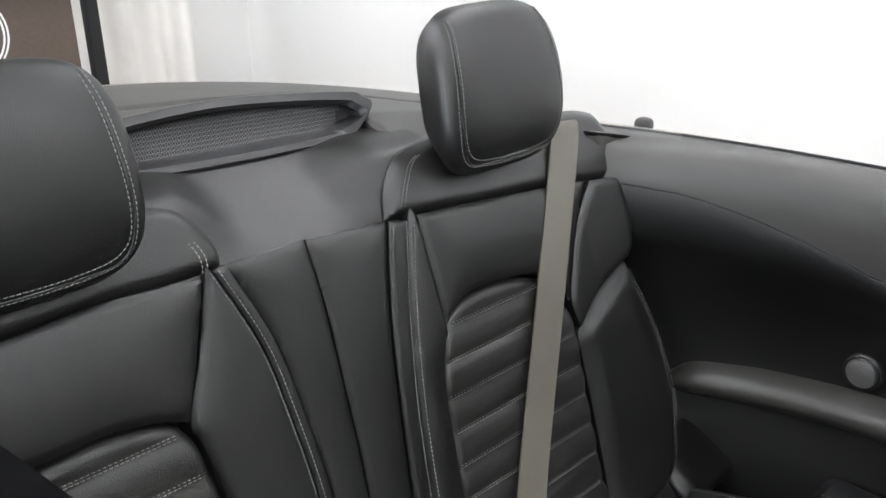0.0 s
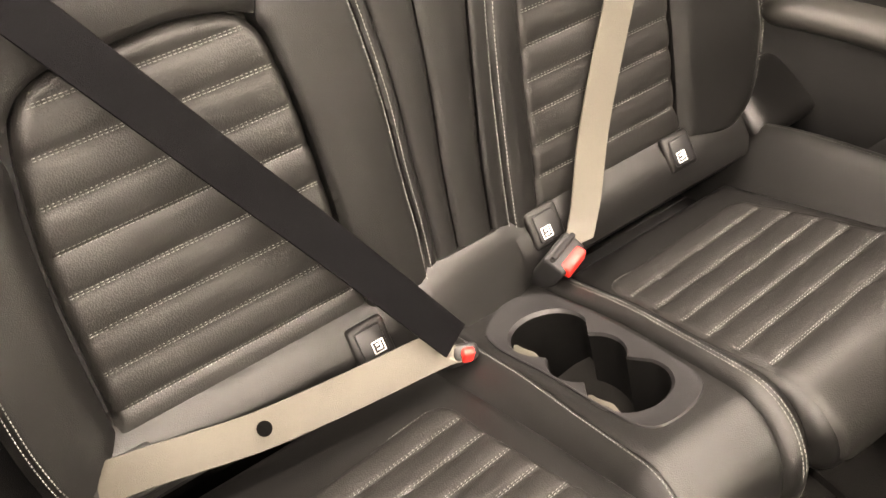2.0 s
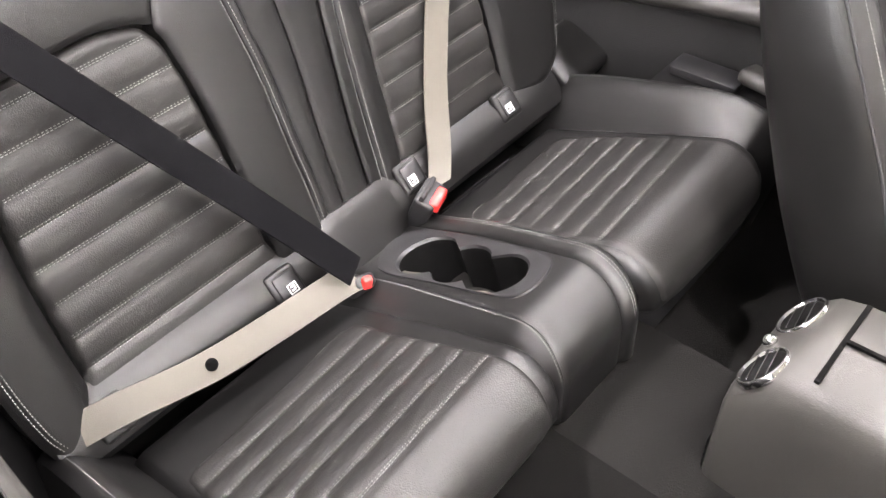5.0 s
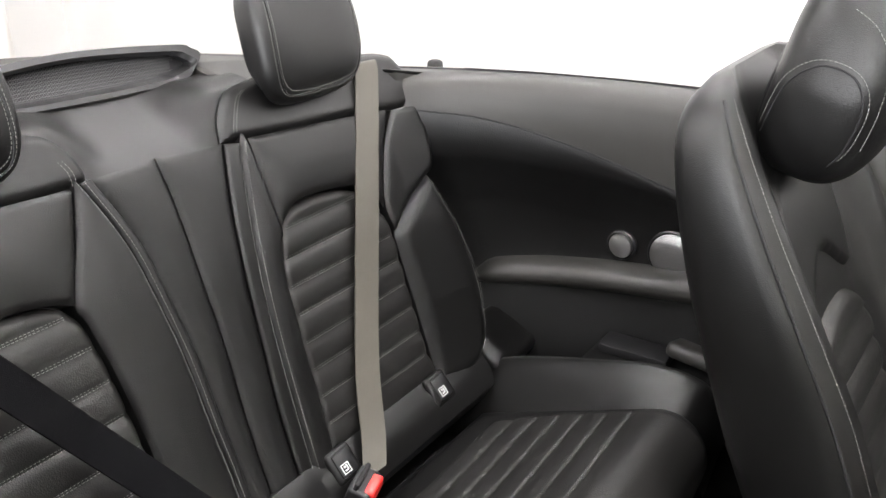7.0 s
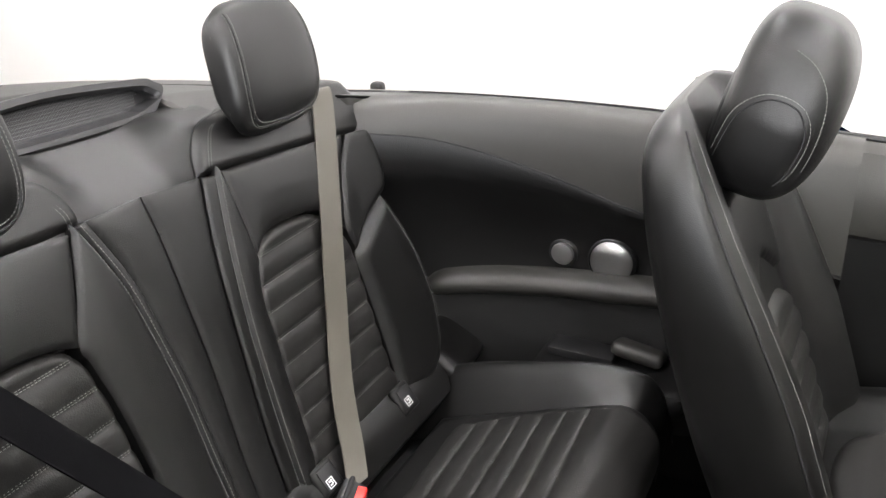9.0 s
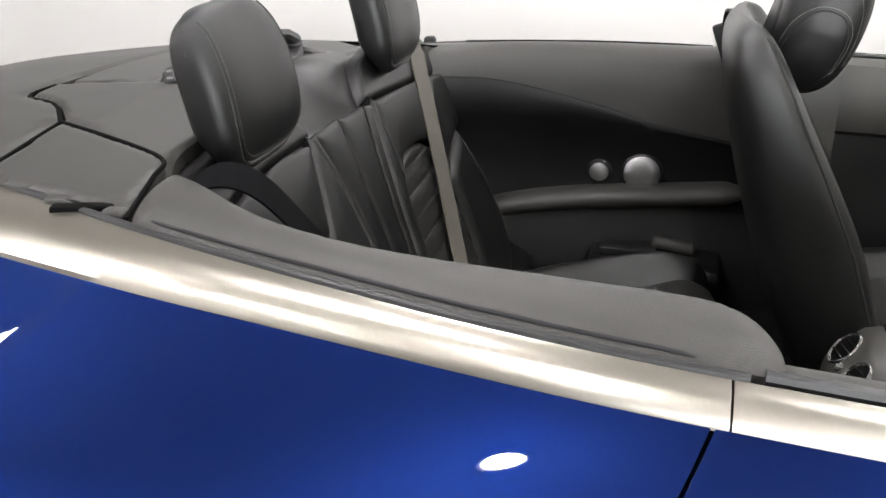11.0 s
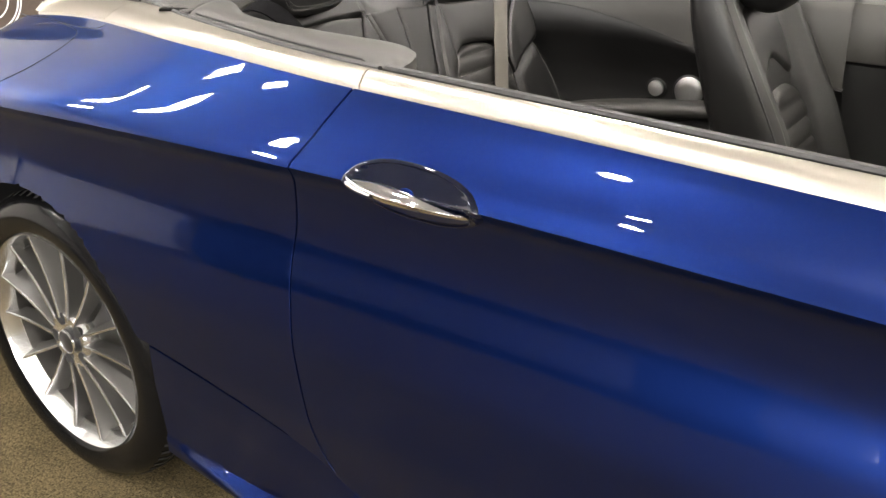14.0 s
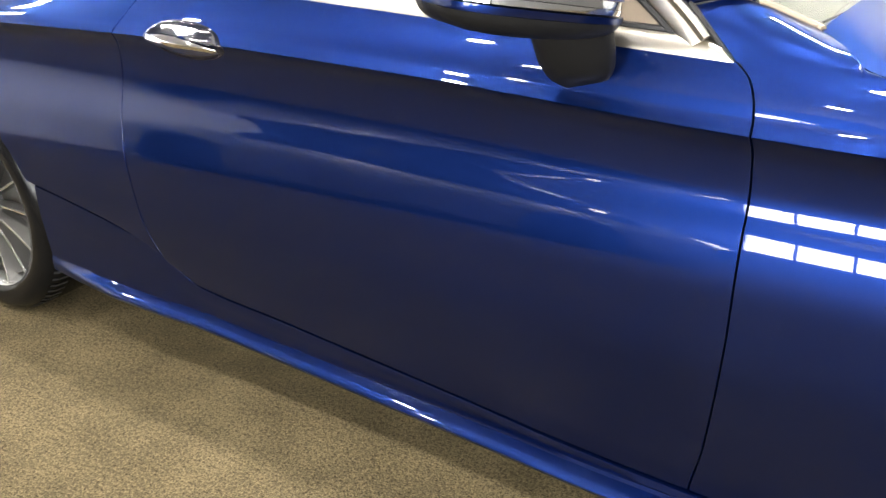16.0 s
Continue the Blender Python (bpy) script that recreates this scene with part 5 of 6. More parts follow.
for (u, v), r in CUPS:
    c = on_arm(u, v, -0.076)
    m = Matrix(((CU[0], 0, CN[0], c[0]), (CU[1], 1, CN[1], c[1]), (CU[2], 0, CN[2], c[2]), (0, 0, 0, 1)))
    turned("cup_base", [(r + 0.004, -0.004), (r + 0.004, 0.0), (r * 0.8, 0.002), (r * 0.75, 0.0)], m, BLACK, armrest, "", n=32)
    P = [[on_arm(u + q * math.sin(t), v + q * math.cos(t), 0.016) for q in (r - 0.001, r - 0.001 - 0.022 * math.cos((t + 1.6) * 1.7))] for t in np.linspace(-2.4, -0.8, 14)]
    slab("spring_clip", P, 0.004, WEB, armrest, "pale cup grip")
st = [[(a, b, h) for a, b, h in curve([(-0.0785, -0.02, 0.0275), (-0.0770, 0.05, 0.0275), (-0.0765, 0.1, 0.0275), (-0.0815, 0.2, 0.0275), (-0.0845, 0.28, 0.0275), (-0.0875, 0.34, 0.0275), (-0.0985, 0.40, 0.0275), (-0.105, 0.47, 0.0275)], 8)]]
st += [[(a + o, b, h) for a, b, h in curve([(0.082, 0.0, 0.0386), (0.0865, 0.105, 0.0386), (0.080, 0.205, 0.0386), (0.074, 0.283, 0.0386), (0.066, 0.35, 0.0386), (0.053, 0.42, 0.0386), (0.049, 0.47, 0.0386)], 8)] for o in (0.0, 0.005)]
stitches("stitching", st, on_arm, armrest)

# ---- floor, tunnel and sills inside ----
P = [[(x, y, z) for y, z in ((-0.66, 0.30), (-0.62, 0.21), (-0.20, 0.20), (-0.15, 0.26), (-0.10, 0.33), (0.02, 0.35), (0.14, 0.33), (0.19, 0.26), (0.24, 0.20), (0.62, 0.21), (0.68, 0.30))] for x in np.linspace(0.60, 2.0, 12)]
grid_mesh("cabin_floor", P, CARPET_CAR, car, "black carpeted cabin floor with a centre tunnel")
P = [[(x, y, z) for y in np.linspace(-0.60, 0.60, 12)] for x, z in ((0.84, 0.20), (0.83, 0.28), (0.78, 0.30), (0.60, 0.25), (0.40, 0.25), (0.36, 0.35))]
grid_mesh("seat_base", P, DARK, car, "dark base under the rear bench")
# seat core behind the upholstery
P = [[tuple(on_back(u, v, -0.075)) for u in np.linspace(-0.60, 0.60, 12)] for v in np.linspace(-0.15, 0.50, 8)]
grid_mesh("seat_back_core", P, DARK, car, "dark core of the rear seatback")

# front console with rear vents
P = []
for x, zt, hw in ((1.060, 0.40, 0.075), (1.066, 0.496, 0.085), (1.070, 0.508, 0.087), (1.076, 0.5155, 0.088), (1.113, 0.5565, 0.090), (1.122, 0.564, 0.091), (1.15, 0.570, 0.092), (1.40, 0.575, 0.095), (1.60, 0.55, 0.10)):
    P.append([(x, 0.050 + y, z) for y, z in ((-hw - 0.01, 0.22), (-hw, zt - 0.05), (-hw + 0.004, zt - 0.016), (-hw + 0.018, zt - 0.002), (0, zt + 0.002), (hw - 0.018, zt - 0.002), (hw - 0.004, zt - 0.016), (hw, zt - 0.05), (hw + 0.01, 0.22))])
con = grid_mesh("centre_console", P, TOPPAD, car, "grey-black console with two chrome-ringed rear air vents")
grid_mesh("console_end", [[(1.061, 0.05 + y, z) for z in (0.22, 0.30, 0.40)] for y in np.linspace(-0.085, 0.085, 6)], PLASTIC, con)
box("lid_seam", (0.006, 0.140, 0.004), pose(1.153, 0.05, 0.5710), BLACK, con, "", 0.0)
box("lid_split", (0.24, 0.005, 0.004), pose(1.276, 0.05, 0.5752), BLACK, con, "", 0.0)
for y in (-0.003, 0.096):
    m = Matrix.Translation((1.0915, y, 0.534)) @ pose(0, 0, 0, 0, -48, 0)
    v = turned("air_vent", [(0.034, -0.006), (0.034, 0.0015), (0.0328, 0.003), (0.0308, 0.003), (0.0292, 0.0012), (0.0285, 0.0002)], m, BRIGHT, con, "round chrome-ringed air vent", caps=False)
    turned("vent_core", [(0.030, -0.004), (0.030, 0.0002), (0.001, 0.0004)], m, BLACK, v)
    for k in (-0.014, 0.0, 0.014):
        box("blade", (0.0018, 0.056 - abs(k) * 0.6, 0.003), m @ pose(k, 0, 0.0012, 0, 0, 12), BRIGHT, v, bevel=0.0)
blob("vent_wheel", pose(1.078, 0.046, 0.524), (0.009, 0.009, 0.009), BRIGHT, con, p=2.0, n=10)


# ---- front seats ----
def front_seat(m, label, handle_side):
    """Local frame: x forward, y to the left, z along the backrest from its hinge."""
    M = Matrix(m)

    def at(p):
        return tuple(M @ Vector(p))

    hs = [0.0, 0.06, 0.15, 0.28, 0.42, 0.53, 0.61, 0.660, 0.688, 0.705]
    half = [0.225, 0.235, 0.245, 0.25, 0.25, 0.245, 0.235, 0.215, 0.18, 0.12]
    rear = [-0.065, -0.075, -0.085, -0.09, -0.085, -0.075, -0.062, -0.050, -0.036, -0.015]
    front = [0.055, 0.075, 0.095, 0.095, 0.080, 0.062, 0.050, 0.040, 0.028, 0.010]
    P = []
    for h in np.concatenate([np.linspace(0, 0.635, 24), np.linspace(0.645, 0.705, 10)]):
        w, r, f = (float(spline(hs, k, h)) for k in (half, rear, front))
        row = []
        for k in range(44):
            a = math.tau * k / 44
            c, s = math.cos(a), math.sin(a)
            y = w * math.copysign(abs(c) ** 0.55, c)
            if s < 0:
                x = r * abs(s) ** 0.6
            else:
                bol = min(1.0, max(0.0, (abs(y) / w - 0.50) / 0.30))
                mid = f * (0.30 + 0.70 * bol * bol * (3 - 2 * bol))
                x = mid * abs(s) ** 0.45
            row.append(at((x, y, h)))
        P.append(row)
    back = grid_mesh("front_seat", P, LEATHER, car, label, closed_v=True, caps=True)

    def face(u, v, w):
        wd, f = float(spline(hs, half, v)), float(spline(hs, front, v))
        bol = min(1.0, max(0.0, (abs(u) / wd - 0.50) / 0.30))
        return np.array(at((f * (0.30 + 0.70 * bol * bol * (3 - 2 * bol)) + w, u, v)))
    pad("rib_panel", [(-0.115, 0.06), (-0.125, 0.20), (-0.115, 0.33), (-0.07, 0.375), (0.0, 0.385), (0.07, 0.375), (0.115, 0.33), (0.125, 0.20), (0.115, 0.06), (0.0, 0.05)], face, PERF, back,
        "ribbed perforated leather panel", 0.012, 0.014, ribs(0.046, 0.06, 0.009, 0.0, 0.36), res=0.008, n=6)
    rows = [[(u, 0.06 + 0.046 * k + 0.004) for u in np.linspace(-0.112, 0.112, 8)] for k in range(1, 7)]
    stitches("stitching", rows, face, back, w=0.006)
    pad("upper_insert", [(-0.10, 0.40), (-0.12, 0.48), (-0.10, 0.56), (0.0, 0.58), (0.10, 0.56), (0.12, 0.48), (0.10, 0.40), (0.0, 0.45)], face, LEATHER, back, "", 0.008, 0.012, res=0.009, n=6)
    for s in (-1, 1):
        seam = []
        for h in np.linspace(0.02, 0.682, 44):
            w, f = float(spline(hs, half, h)), float(spline(hs, front, h))
            seam.append((h, w, f))
        def skin(a, h, off, s=s):
            w, f = float(spline(hs, half, h)), float(spline(hs, front, h))
            c, q = math.cos(radians(a)), math.sin(radians(a))
            return np.array(at((f * q ** 0.45 + off * q, s * (w * c ** 0.55 + off * c), h)))
        tube("side_seam", [skin(26, h, 0.0008) for h, w, f in seam], 0.0022, DARK, back, n=6)

        stitches("stitching", [[(41, h, 0.0018) for h, w, f in seam]], skin, back, width=0.0008)
    # headrest
    hm = M @ pose(0.108, 0, 0.655, 0, 36, 0)

    def hw(x, y, z):
        return [x - 0.018 * (z / 0.15) ** 2, y * (1 - 0.16 * max(0, z / 0.15) - 0.10 * max(0, -z / 0.15)), z]
    HX, HY, HZ, HP = 0.072, 0.128, 0.124, 3.0
    head = blob("headrest", hm, (HX, HY, HZ), LEATHER, back, "tall padded black leather headrest with pale stitching", HP, 22, hw)

    def on_head_back(u, v, w):
        f = max(0.0, 1 - abs(u / HY) ** HP - abs(v / HZ) ** HP) ** (1 / HP)
        return np.array(hm @ Vector(hw(-HX * f - w, u, v)))
    pad("back_insert", [(-0.075, -0.08), (-0.070, -0.02), (-0.05, 0.018), (0.0, 0.03), (0.05, 0.018), (0.070, -0.02), (0.075, -0.08), (0.0, -0.095)], on_head_back, VINYL, head, "smooth black insert", 0.003, 0.01, res=0.008, n=6, base=-0.01)
    for s in (-1, 1):
        def on_cheek(u, v, w, s=s):
            f = max(0.0, 1 - abs(u / HX) ** HP - abs(v / HZ) ** HP) ** (1 / HP)
            return np.array(hm @ Vector(hw(u, s * (HY * f + w), v)))
        arc = curve([(-0.050, -0.070), (-0.046, -0.01), (-0.020, 0.026), (0.018, 0.028), (0.038, 0.0), (0.040, -0.05), (0.034, -0.075)], 10)
        tube("cheek_seam", [on_cheek(u, v, 0.0004) for u, v in arc], 0.0013, DARK, head, n=6)
        stitches("stitching", [[(u * 1.12, v + 0.006) for u, v in arc], curve([(-0.005, 0.088), (0.022, 0.078), (0.044, 0.05), (0.053, 0.0), (0.054, -0.05)], 8)], on_cheek, head, w=0.0010, width=0.0008)
    for y in (-0.05, 0.05):
        tube("headrest_post", [at((0.02, y, 0.60)), at((0.05, y, 0.66))], 0.007, BRIGHT, back)
    # belt guide loop on the inner shoulder, release handle on the outer one
    for s in (handle_side,):
        guide = curve([at((-0.03, s * 0.205, 0.60)), at((-0.032, s * 0.200, 0.640)), at((-0.024, s * 0.18, 0.672)), at((-0.012, s * 0.14, 0.690)), at((0.0, s * 0.10, 0.665))], 8)
        strap("belt_guide", guide, ((1, 0, 0), (1, 0, 0)), 0.04, VINYL, back, "leather belt guide loop", 0.006)
    s = handle_side
    hb = M @ pose(-0.030, s * 0.244, 0.585, 0, 0, 0)
    h0 = box("handle_base", (0.075, 0.012, 0.15), hb, PLASTIC, back, "", 0.005)
    for dz, lx in ((0.055, 0.07), (-0.055, 0.07)):
        box("release_handle", (lx, 0.012, 0.032), hb @ pose(0, s * 0.008, dz), BRIGHT, back, "polished chrome seat release handle", 0.005)
    box("release_handle", (0.022, 0.012, 0.09), hb @ pose(-0.026, s * 0.008, 0), BRIGHT, back, "polished chrome seat release handle", 0.005)
    return back


BACK_TILT = -20
front_seat(pose(1.150, 0.450, 0.318, 0, BACK_TILT, 0) @ Matrix.Diagonal((1.07, 0.95, 1.07, 1)), "black leather front passenger seat with ribbed centre and pale stitching", 1)
front_seat(pose(1.24, -0.370, 0.405, 0, 46, 0), "black leather driver seat folded forward, with a chrome release handle", -1)


def front_cushion(x0, yc):
    def flatc(u, v, w):
        return np.array((x0 + v, yc + u, (0.40 if yc > 0 else 0.42) + 0.14 * v + w - 3.5 * max(0, v - 0.42) ** 2))
    c = pad("front_cushion", [(-0.24, 0.0), (-0.25, 0.25), (-0.24, 0.48), (-0.15, 0.53), (0.15, 0.53), (0.24, 0.48), (0.25, 0.25), (0.24, 0.0), (0.0, -0.04)], flatc, LEATHER, car, "black leather front seat cushion", 0.04, 0.04,
            lambda u, v, d: 0.03 * np.clip((np.abs(u) - 0.13) / 0.06, 0, 1), res=0.012, n=5, base=-0.18)
    pad("rib_panel", [(-0.12, 0.06), (-0.12, 0.40), (0.12, 0.40), (0.12, 0.06)], lambda u, v, w: flatc(u, v, w + 0.038), PERF, c, "", 0.010, 0.014, ribs(0.046, 0.06, 0.008, 0.0, 0.4), res=0.009)


front_cushion(1.14, 0.44)
front_cushion(1.26, -0.37)


# ---- doors inside, windscreen, bonnet ----
for s in (1, -1):
    sh = 0.0 if s < 0 else -0.085
    P, Q = [], []
    for x in np.linspace(0.875, 2.03, 40):
        yt, zt = trim_in(x)
        yt, zt = abs(yt), zt + sh
        P.append([(x, s * y, z) for y, z in ((yt + 0.004, zt - 0.02), (yt - 0.006, zt - 0.004), (yt - 0.03, zt - 0.001), (yt - 0.055, zt - 0.012), (yt - 0.072, zt - 0.05), (yt - 0.080, zt - 0.12), (yt - 0.070, zt - 0.155), (yt - 0.05, zt - 0.16))])
        Q.append([(x, s * y, z) for y, z in ((yt - 0.045, zt - 0.15), (yt - 0.062, zt - 0.165), (yt - 0.058, zt - 0.25), (yt - 0.075, zt - 0.40), (yt - 0.06, 0.25))])
    d = grid_mesh("door_trim", P, TOPPAD, car, "padded grey-black door trim")
    grid_mesh("lower_panel", Q, VINYL, d, "black lower door panel")
    tube("window_seal", [(x, s * abs(trim_in(x)[0] + 0.010), trim_in(x)[1] + sh + 0.001) for x in np.linspace(0.86, 2.03, 30)], 0.006, PLASTIC, car, "black window slot seal")
    # pillar: outer edge, rounded face, glass edge; it stops at the joint above the wing
    A = curve([(1.985, 0.822, 0.964), (1.880, 0.792, 1.040), (1.740, 0.746, 1.139), (1.550, 0.684, 1.270), (1.385, 0.635, 1.375)], 8)
    P = []
    for k, p in enumerate(A):
        f = 1 - 0.35 * k / len(A)
        P.append([(p[0] + dx * f, s * (p[1] + dy * f), p[2] + dz * f + sh * 0.6) for dx, dy, dz in ((-0.004, -0.014, -0.014), (-0.001, -0.001, -0.003), (0.006, 0.002, 0.003), (0.024, -0.004, 0.012), (0.046, -0.020, 0.014), (0.066, -0.042, 0.006), (0.075, -0.056, -0.002), (0.070, -0.062, -0.012), (0.02, -0.04, -0.03))])
    grid_mesh("windscreen_pillar", P, BLUE, car, "metallic blue windscreen pillar", closed_v=True, caps=True)
    tube("screen_seal", [(p[0] + 0.079, s * (p[1] - 0.058), p[2] + 0.001 + sh * 0.6) for p in A], 0.0055, SAIL, car, "beige-grey windscreen edge strip")
    low = curve([(2.024, 0.848, 0.924), (1.972, 0.822, 0.964), (1.867, 0.792, 1.040), (1.727, 0.746, 1.139), (1.537, 0.684, 1.270), (1.372, 0.635, 1.375)], 8)
    P = [[(x + a, (y + b) * s, z + c + sh * 0.6) for a, b, c in ((-0.034, -0.004, -0.023), (-0.030, 0.003, -0.019), (-0.018, 0.006, -0.011), (-0.012, 0.003, -0.008), (-0.006, 0.007, -0.003), (-0.001, 0.002, 0.001), (-0.004, -0.012, -0.004), (-0.030, -0.012, -0.022))] for x, y, z in low]
    grid_mesh("pillar_trim", P, CHROME, car, "brushed aluminium window frame trim", closed_v=True, caps=True)
    tube("pillar_seal", [(x - 0.034, (y - 0.004) * s, z - 0.026 + sh * 0.6) for x, y, z in low], 0.006, DARK, car, "black window seal", n=6)
    # small fixed quarter of the side window
    bm = bmesh.new()
    tri = [(1.78, s * 0.800, 0.920 + sh), (2.000, s * 0.824, 0.912 + sh), (1.87, s * 0.782, 1.015 + sh), (1.78, s * 0.752, 1.080 + sh)]
    vs = [bm.verts.new((x, y + o * s, z)) for o in (0, -0.005) for x, y, z in tri]
    for f in ((0, 1, 2, 3), (7, 6, 5, 4), (0, 4, 5, 1), (1, 5, 6, 2), (2, 6, 7, 3), (3, 7, 4, 0)):
        bm.faces.new([vs[k] for k in f])
    part("mirror_sail", bm, SAIL, car, "grey-beige inner mirror sail panel", smooth=False)
P = [[(1.385 - 0.02 * (1 - (y / 0.64) ** 2), y, 1.372 + 0.012 * (1 - (y / 0.64) ** 2) + dz) for y in np.linspace(-0.64, 0.64, 24)] for dz in (0,)]
tube("windscreen_header", np.array(P[0]), 0.022, PLASTIC, car, "black windscreen header")
P = []
for f in np.linspace(0, 1, 14):
    P.append([(1.40 + 0.72 * f + 0.10 * f * (1 - (y) ** 2), y * (0.605 + 0.160 * f), 1.368 - 0.445 * f ** 1.03 + 0.012 * (1 - y * y)) for y in np.linspace(-1, 1, 20)])
w = slab("windscreen", P, 0.005, SCREEN, car, "clear raked windscreen glass")
w.visible_shadow = False
P = [[(x, y, 0.885 + 0.03 * (1 - (y / 0.8) ** 2) - 0.5 * max(0, 1.80 - x) ** 1.3) for y in np.linspace(-0.78, 0.78, 24)] for x in np.linspace(1.62, 2.12, 12)]
slab("dashboard", P, 0.12, TOPPAD, car, "grey-black padded dashboard top")
# bonnet, and the wing running up to the foot of the pillar
EDGE_X = [2.145, 2.200, 2.256, 2.33, 2.45, 2.8, 3.2]
EDGE_Y = [-0.748, -0.820, -0.852, -0.852, -0.838, -0.775, -0.66]
EDGE_Z = [0.925, 0.901, 0.885, 0.880, 0.874, 0.852, 0.790]


def edge_at(x):
    return np.array((x, float(spline(EDGE_X, EDGE_Y, x)), float(spline(EDGE_X, EDGE_Z, x))))


P = []
for x in np.concatenate([np.linspace(2.150, 2.30, 14), np.linspace(2.33, 3.2, 20)]):
    _, ye, ze = edge_at(x)
    ye, back = ye + 0.004, 0.085 * max(0.0, 1 - (x - 2.15) / 0.6)
    row = []
    for y in np.linspace(ye, -ye, 36):
        q = 1 - (y / ye) ** 2
        row.append((x + back * q, y, ze + 0.001 + 0.062 * q ** 0.85))
    P.append(row)
slab("bonnet", P, 0.012, BLUE, car, "metallic blue bonnet")
top = np.concatenate([curve([(1.990, -0.822, 0.960), (2.028, -0.796, 0.966), (2.062, -0.768, 0.959), (2.100, -0.758, 0.944), (2.143, -0.750, 0.925)], 6), [edge_at(x) for x in np.linspace(2.15, 3.15, 40)]])
for s in (1, -1):
    P = []
    for k, T in enumerate(top):
        f = k / (len(top) - 1)
        x = max(2.066 + 0.16 * min(1.0, k / 24), T[0] + 0.012 * (1 - f)) if T[0] > 2.0 else 2.066 + 0.16 * k / 24
        B = np.array((x, side_y(x, belt_z(x)), belt_z(x)))
        D = np.array((x, side_y(x, belt_z(x) - 0.03), belt_z(x) - 0.03))
        M = B + (B - D) * min(0.8, 0.45 * np.linalg.norm(T - B) / 0.03) if k else np.array((2.040, -0.846, 0.920))
        row = [(1 - v) ** 2 * B + 2 * v * (1 - v) * M + v * v * T for v in np.linspace(0, 1, 12)]
        out = (T - M) / max(1e-6, np.linalg.norm(T - M))
        row += [T + out * 0.002 + np.array((0, 0, -0.0015)), T + out * 0.0025 + np.array((0, 0, -0.014))]
        P.append([(p[0], p[1] * s, p[2] - (0 if s > 0 else 0.085 * (1 - j / 13))) for j, p in enumerate(row)])
    grid_mesh("wing_top", P, BLUE, car, "metallic blue wing running up to the windscreen pillar")
    tube("bonnet_gap", [(p[0], p[1] * s, p[2] - 0.010) for p in top[24:] + np.array((0.001, 0.002, 0))], 0.005, DARK, car, n=6)
    tube("pillar_joint", [(p[0] - 0.004, p[1] * s, p[2] - 0.001) for p in top[:13]], 0.0028, DARK, car, n=6)
    tube("screen_seal", [(p[0] + 0.002, (p[1] + 0.004) * s, p[2] + 0.001) for p in top[12:26]], 0.0055, SAIL, car, "beige-grey windscreen edge strip")
    left = curve([(2.074, -0.851, 0.885), (2.060, -0.848, 0.8935), (2.038, -0.843, 0.916), (2.012, -0.832, 0.940), (1.986, -0.820, 0.963)], 6)
    tube("door_gap", [(p[0] - 0.003, p[1] * s, p[2] + (0 if s > 0 else -0.085)) for p in left], 0.0042, DARK, car, n=6)
P = [[(x + 0.08 * (1 - (y / 0.73) ** 2), y, z) for y in np.linspace(-0.73, 0.73, 16)] for x, z in ((2.04, 0.905), (2.10, 0.900), (2.16, 0.895), (2.17, 0.86))]
grid_mesh("cowl", P, PLASTIC, car, "black cowl under the windscreen")

# boot lid, its trim and the rear end
P = []
for x in np.linspace(-0.425, -1.0, 16):
    yb, zb = float(spline(XK, BELT_Y, x)), float(spline(XK, BELT_Z, x))
    P.append([(x - 0.04 * (1 - (y / yb) ** 2), y, zb - 0.06 - 0.04 * ((y - yb) / (2 * abs(yb))) + 0.02 * (1 - (y / yb) ** 2)) for y in np.linspace(yb + 0.002, -yb - 0.002, 30)])
slab("boot_lid", P, 0.02, BLUE, car, "metallic blue boot lid")
path = curve([(-0.29, -0.545), (-0.345, -0.50), (-0.40, -0.40), (-0.432, -0.22), (-0.44, 0.0), (-0.432, 0.22), (-0.40, 0.40), (-0.345, 0.50), (-0.29, 0.545)], 8)
P = []
for k, (x, y) in enumerate(path):
    d = path[min(k + 1, len(path) - 1)] - path[max(k - 1, 0)]
    nrm = np.array((-d[1], d[0])) / np.linalg.norm(d)
    if nrm[0] > 0:
        nrm = -nrm
    z = float(deck(x, y, 0)[2]) + 0.002
    P.append([(x + nrm[0] * o, y + nrm[1] * o, z + h) for o, h in ((-0.045, -0.012), (-0.042, 0.003), (0.0, 0.005), (0.045, -0.006), (0.060, -0.020), (0.04, -0.03))])
grid_mesh("rear_trim", P, CHROME, car, "brushed aluminium trim round the roof cover", closed_v=True, caps=True)
P = [[(-1.0 - 0.05 * (1 - (y / 0.8) ** 2) - 0.03 * math.sin(math.pi * f), y, 0.25 + 0.44 * f) for y in np.linspace(-0.80, 0.80, 16)] for f in np.linspace(0, 1, 10)]
slab("rear_bumper", P, 0.02, BLUE, car, "metallic blue rear end", (1, 0, 0))


def on_side(x, z, w=0.0):
    return np.array((x, side_y(x, z) - w, z))


# shut lines of the fuel flap and the boot
flapline = curve([(-0.24, 0.945), (-0.13, 0.955), (-0.02, 0.952), (0.006, 0.935), (-0.008, 0.905), (-0.05, 0.870), (-0.075, 0.845)], 8)
tube("fuel_flap_gap", [on_side(x, z, 0.0002) for x, z in flapline], 0.0011, DARK, car, n=6)
bootline = curve([(-0.45, 0.940), (-0.25, 0.955), (-0.08, 0.957), (0.03, 0.960), (0.055, 0.968)], 8)
tube("boot_gap", [on_side(x, z, 0.0002) for x, z in bootline], 0.0012, DARK, car, n=6)


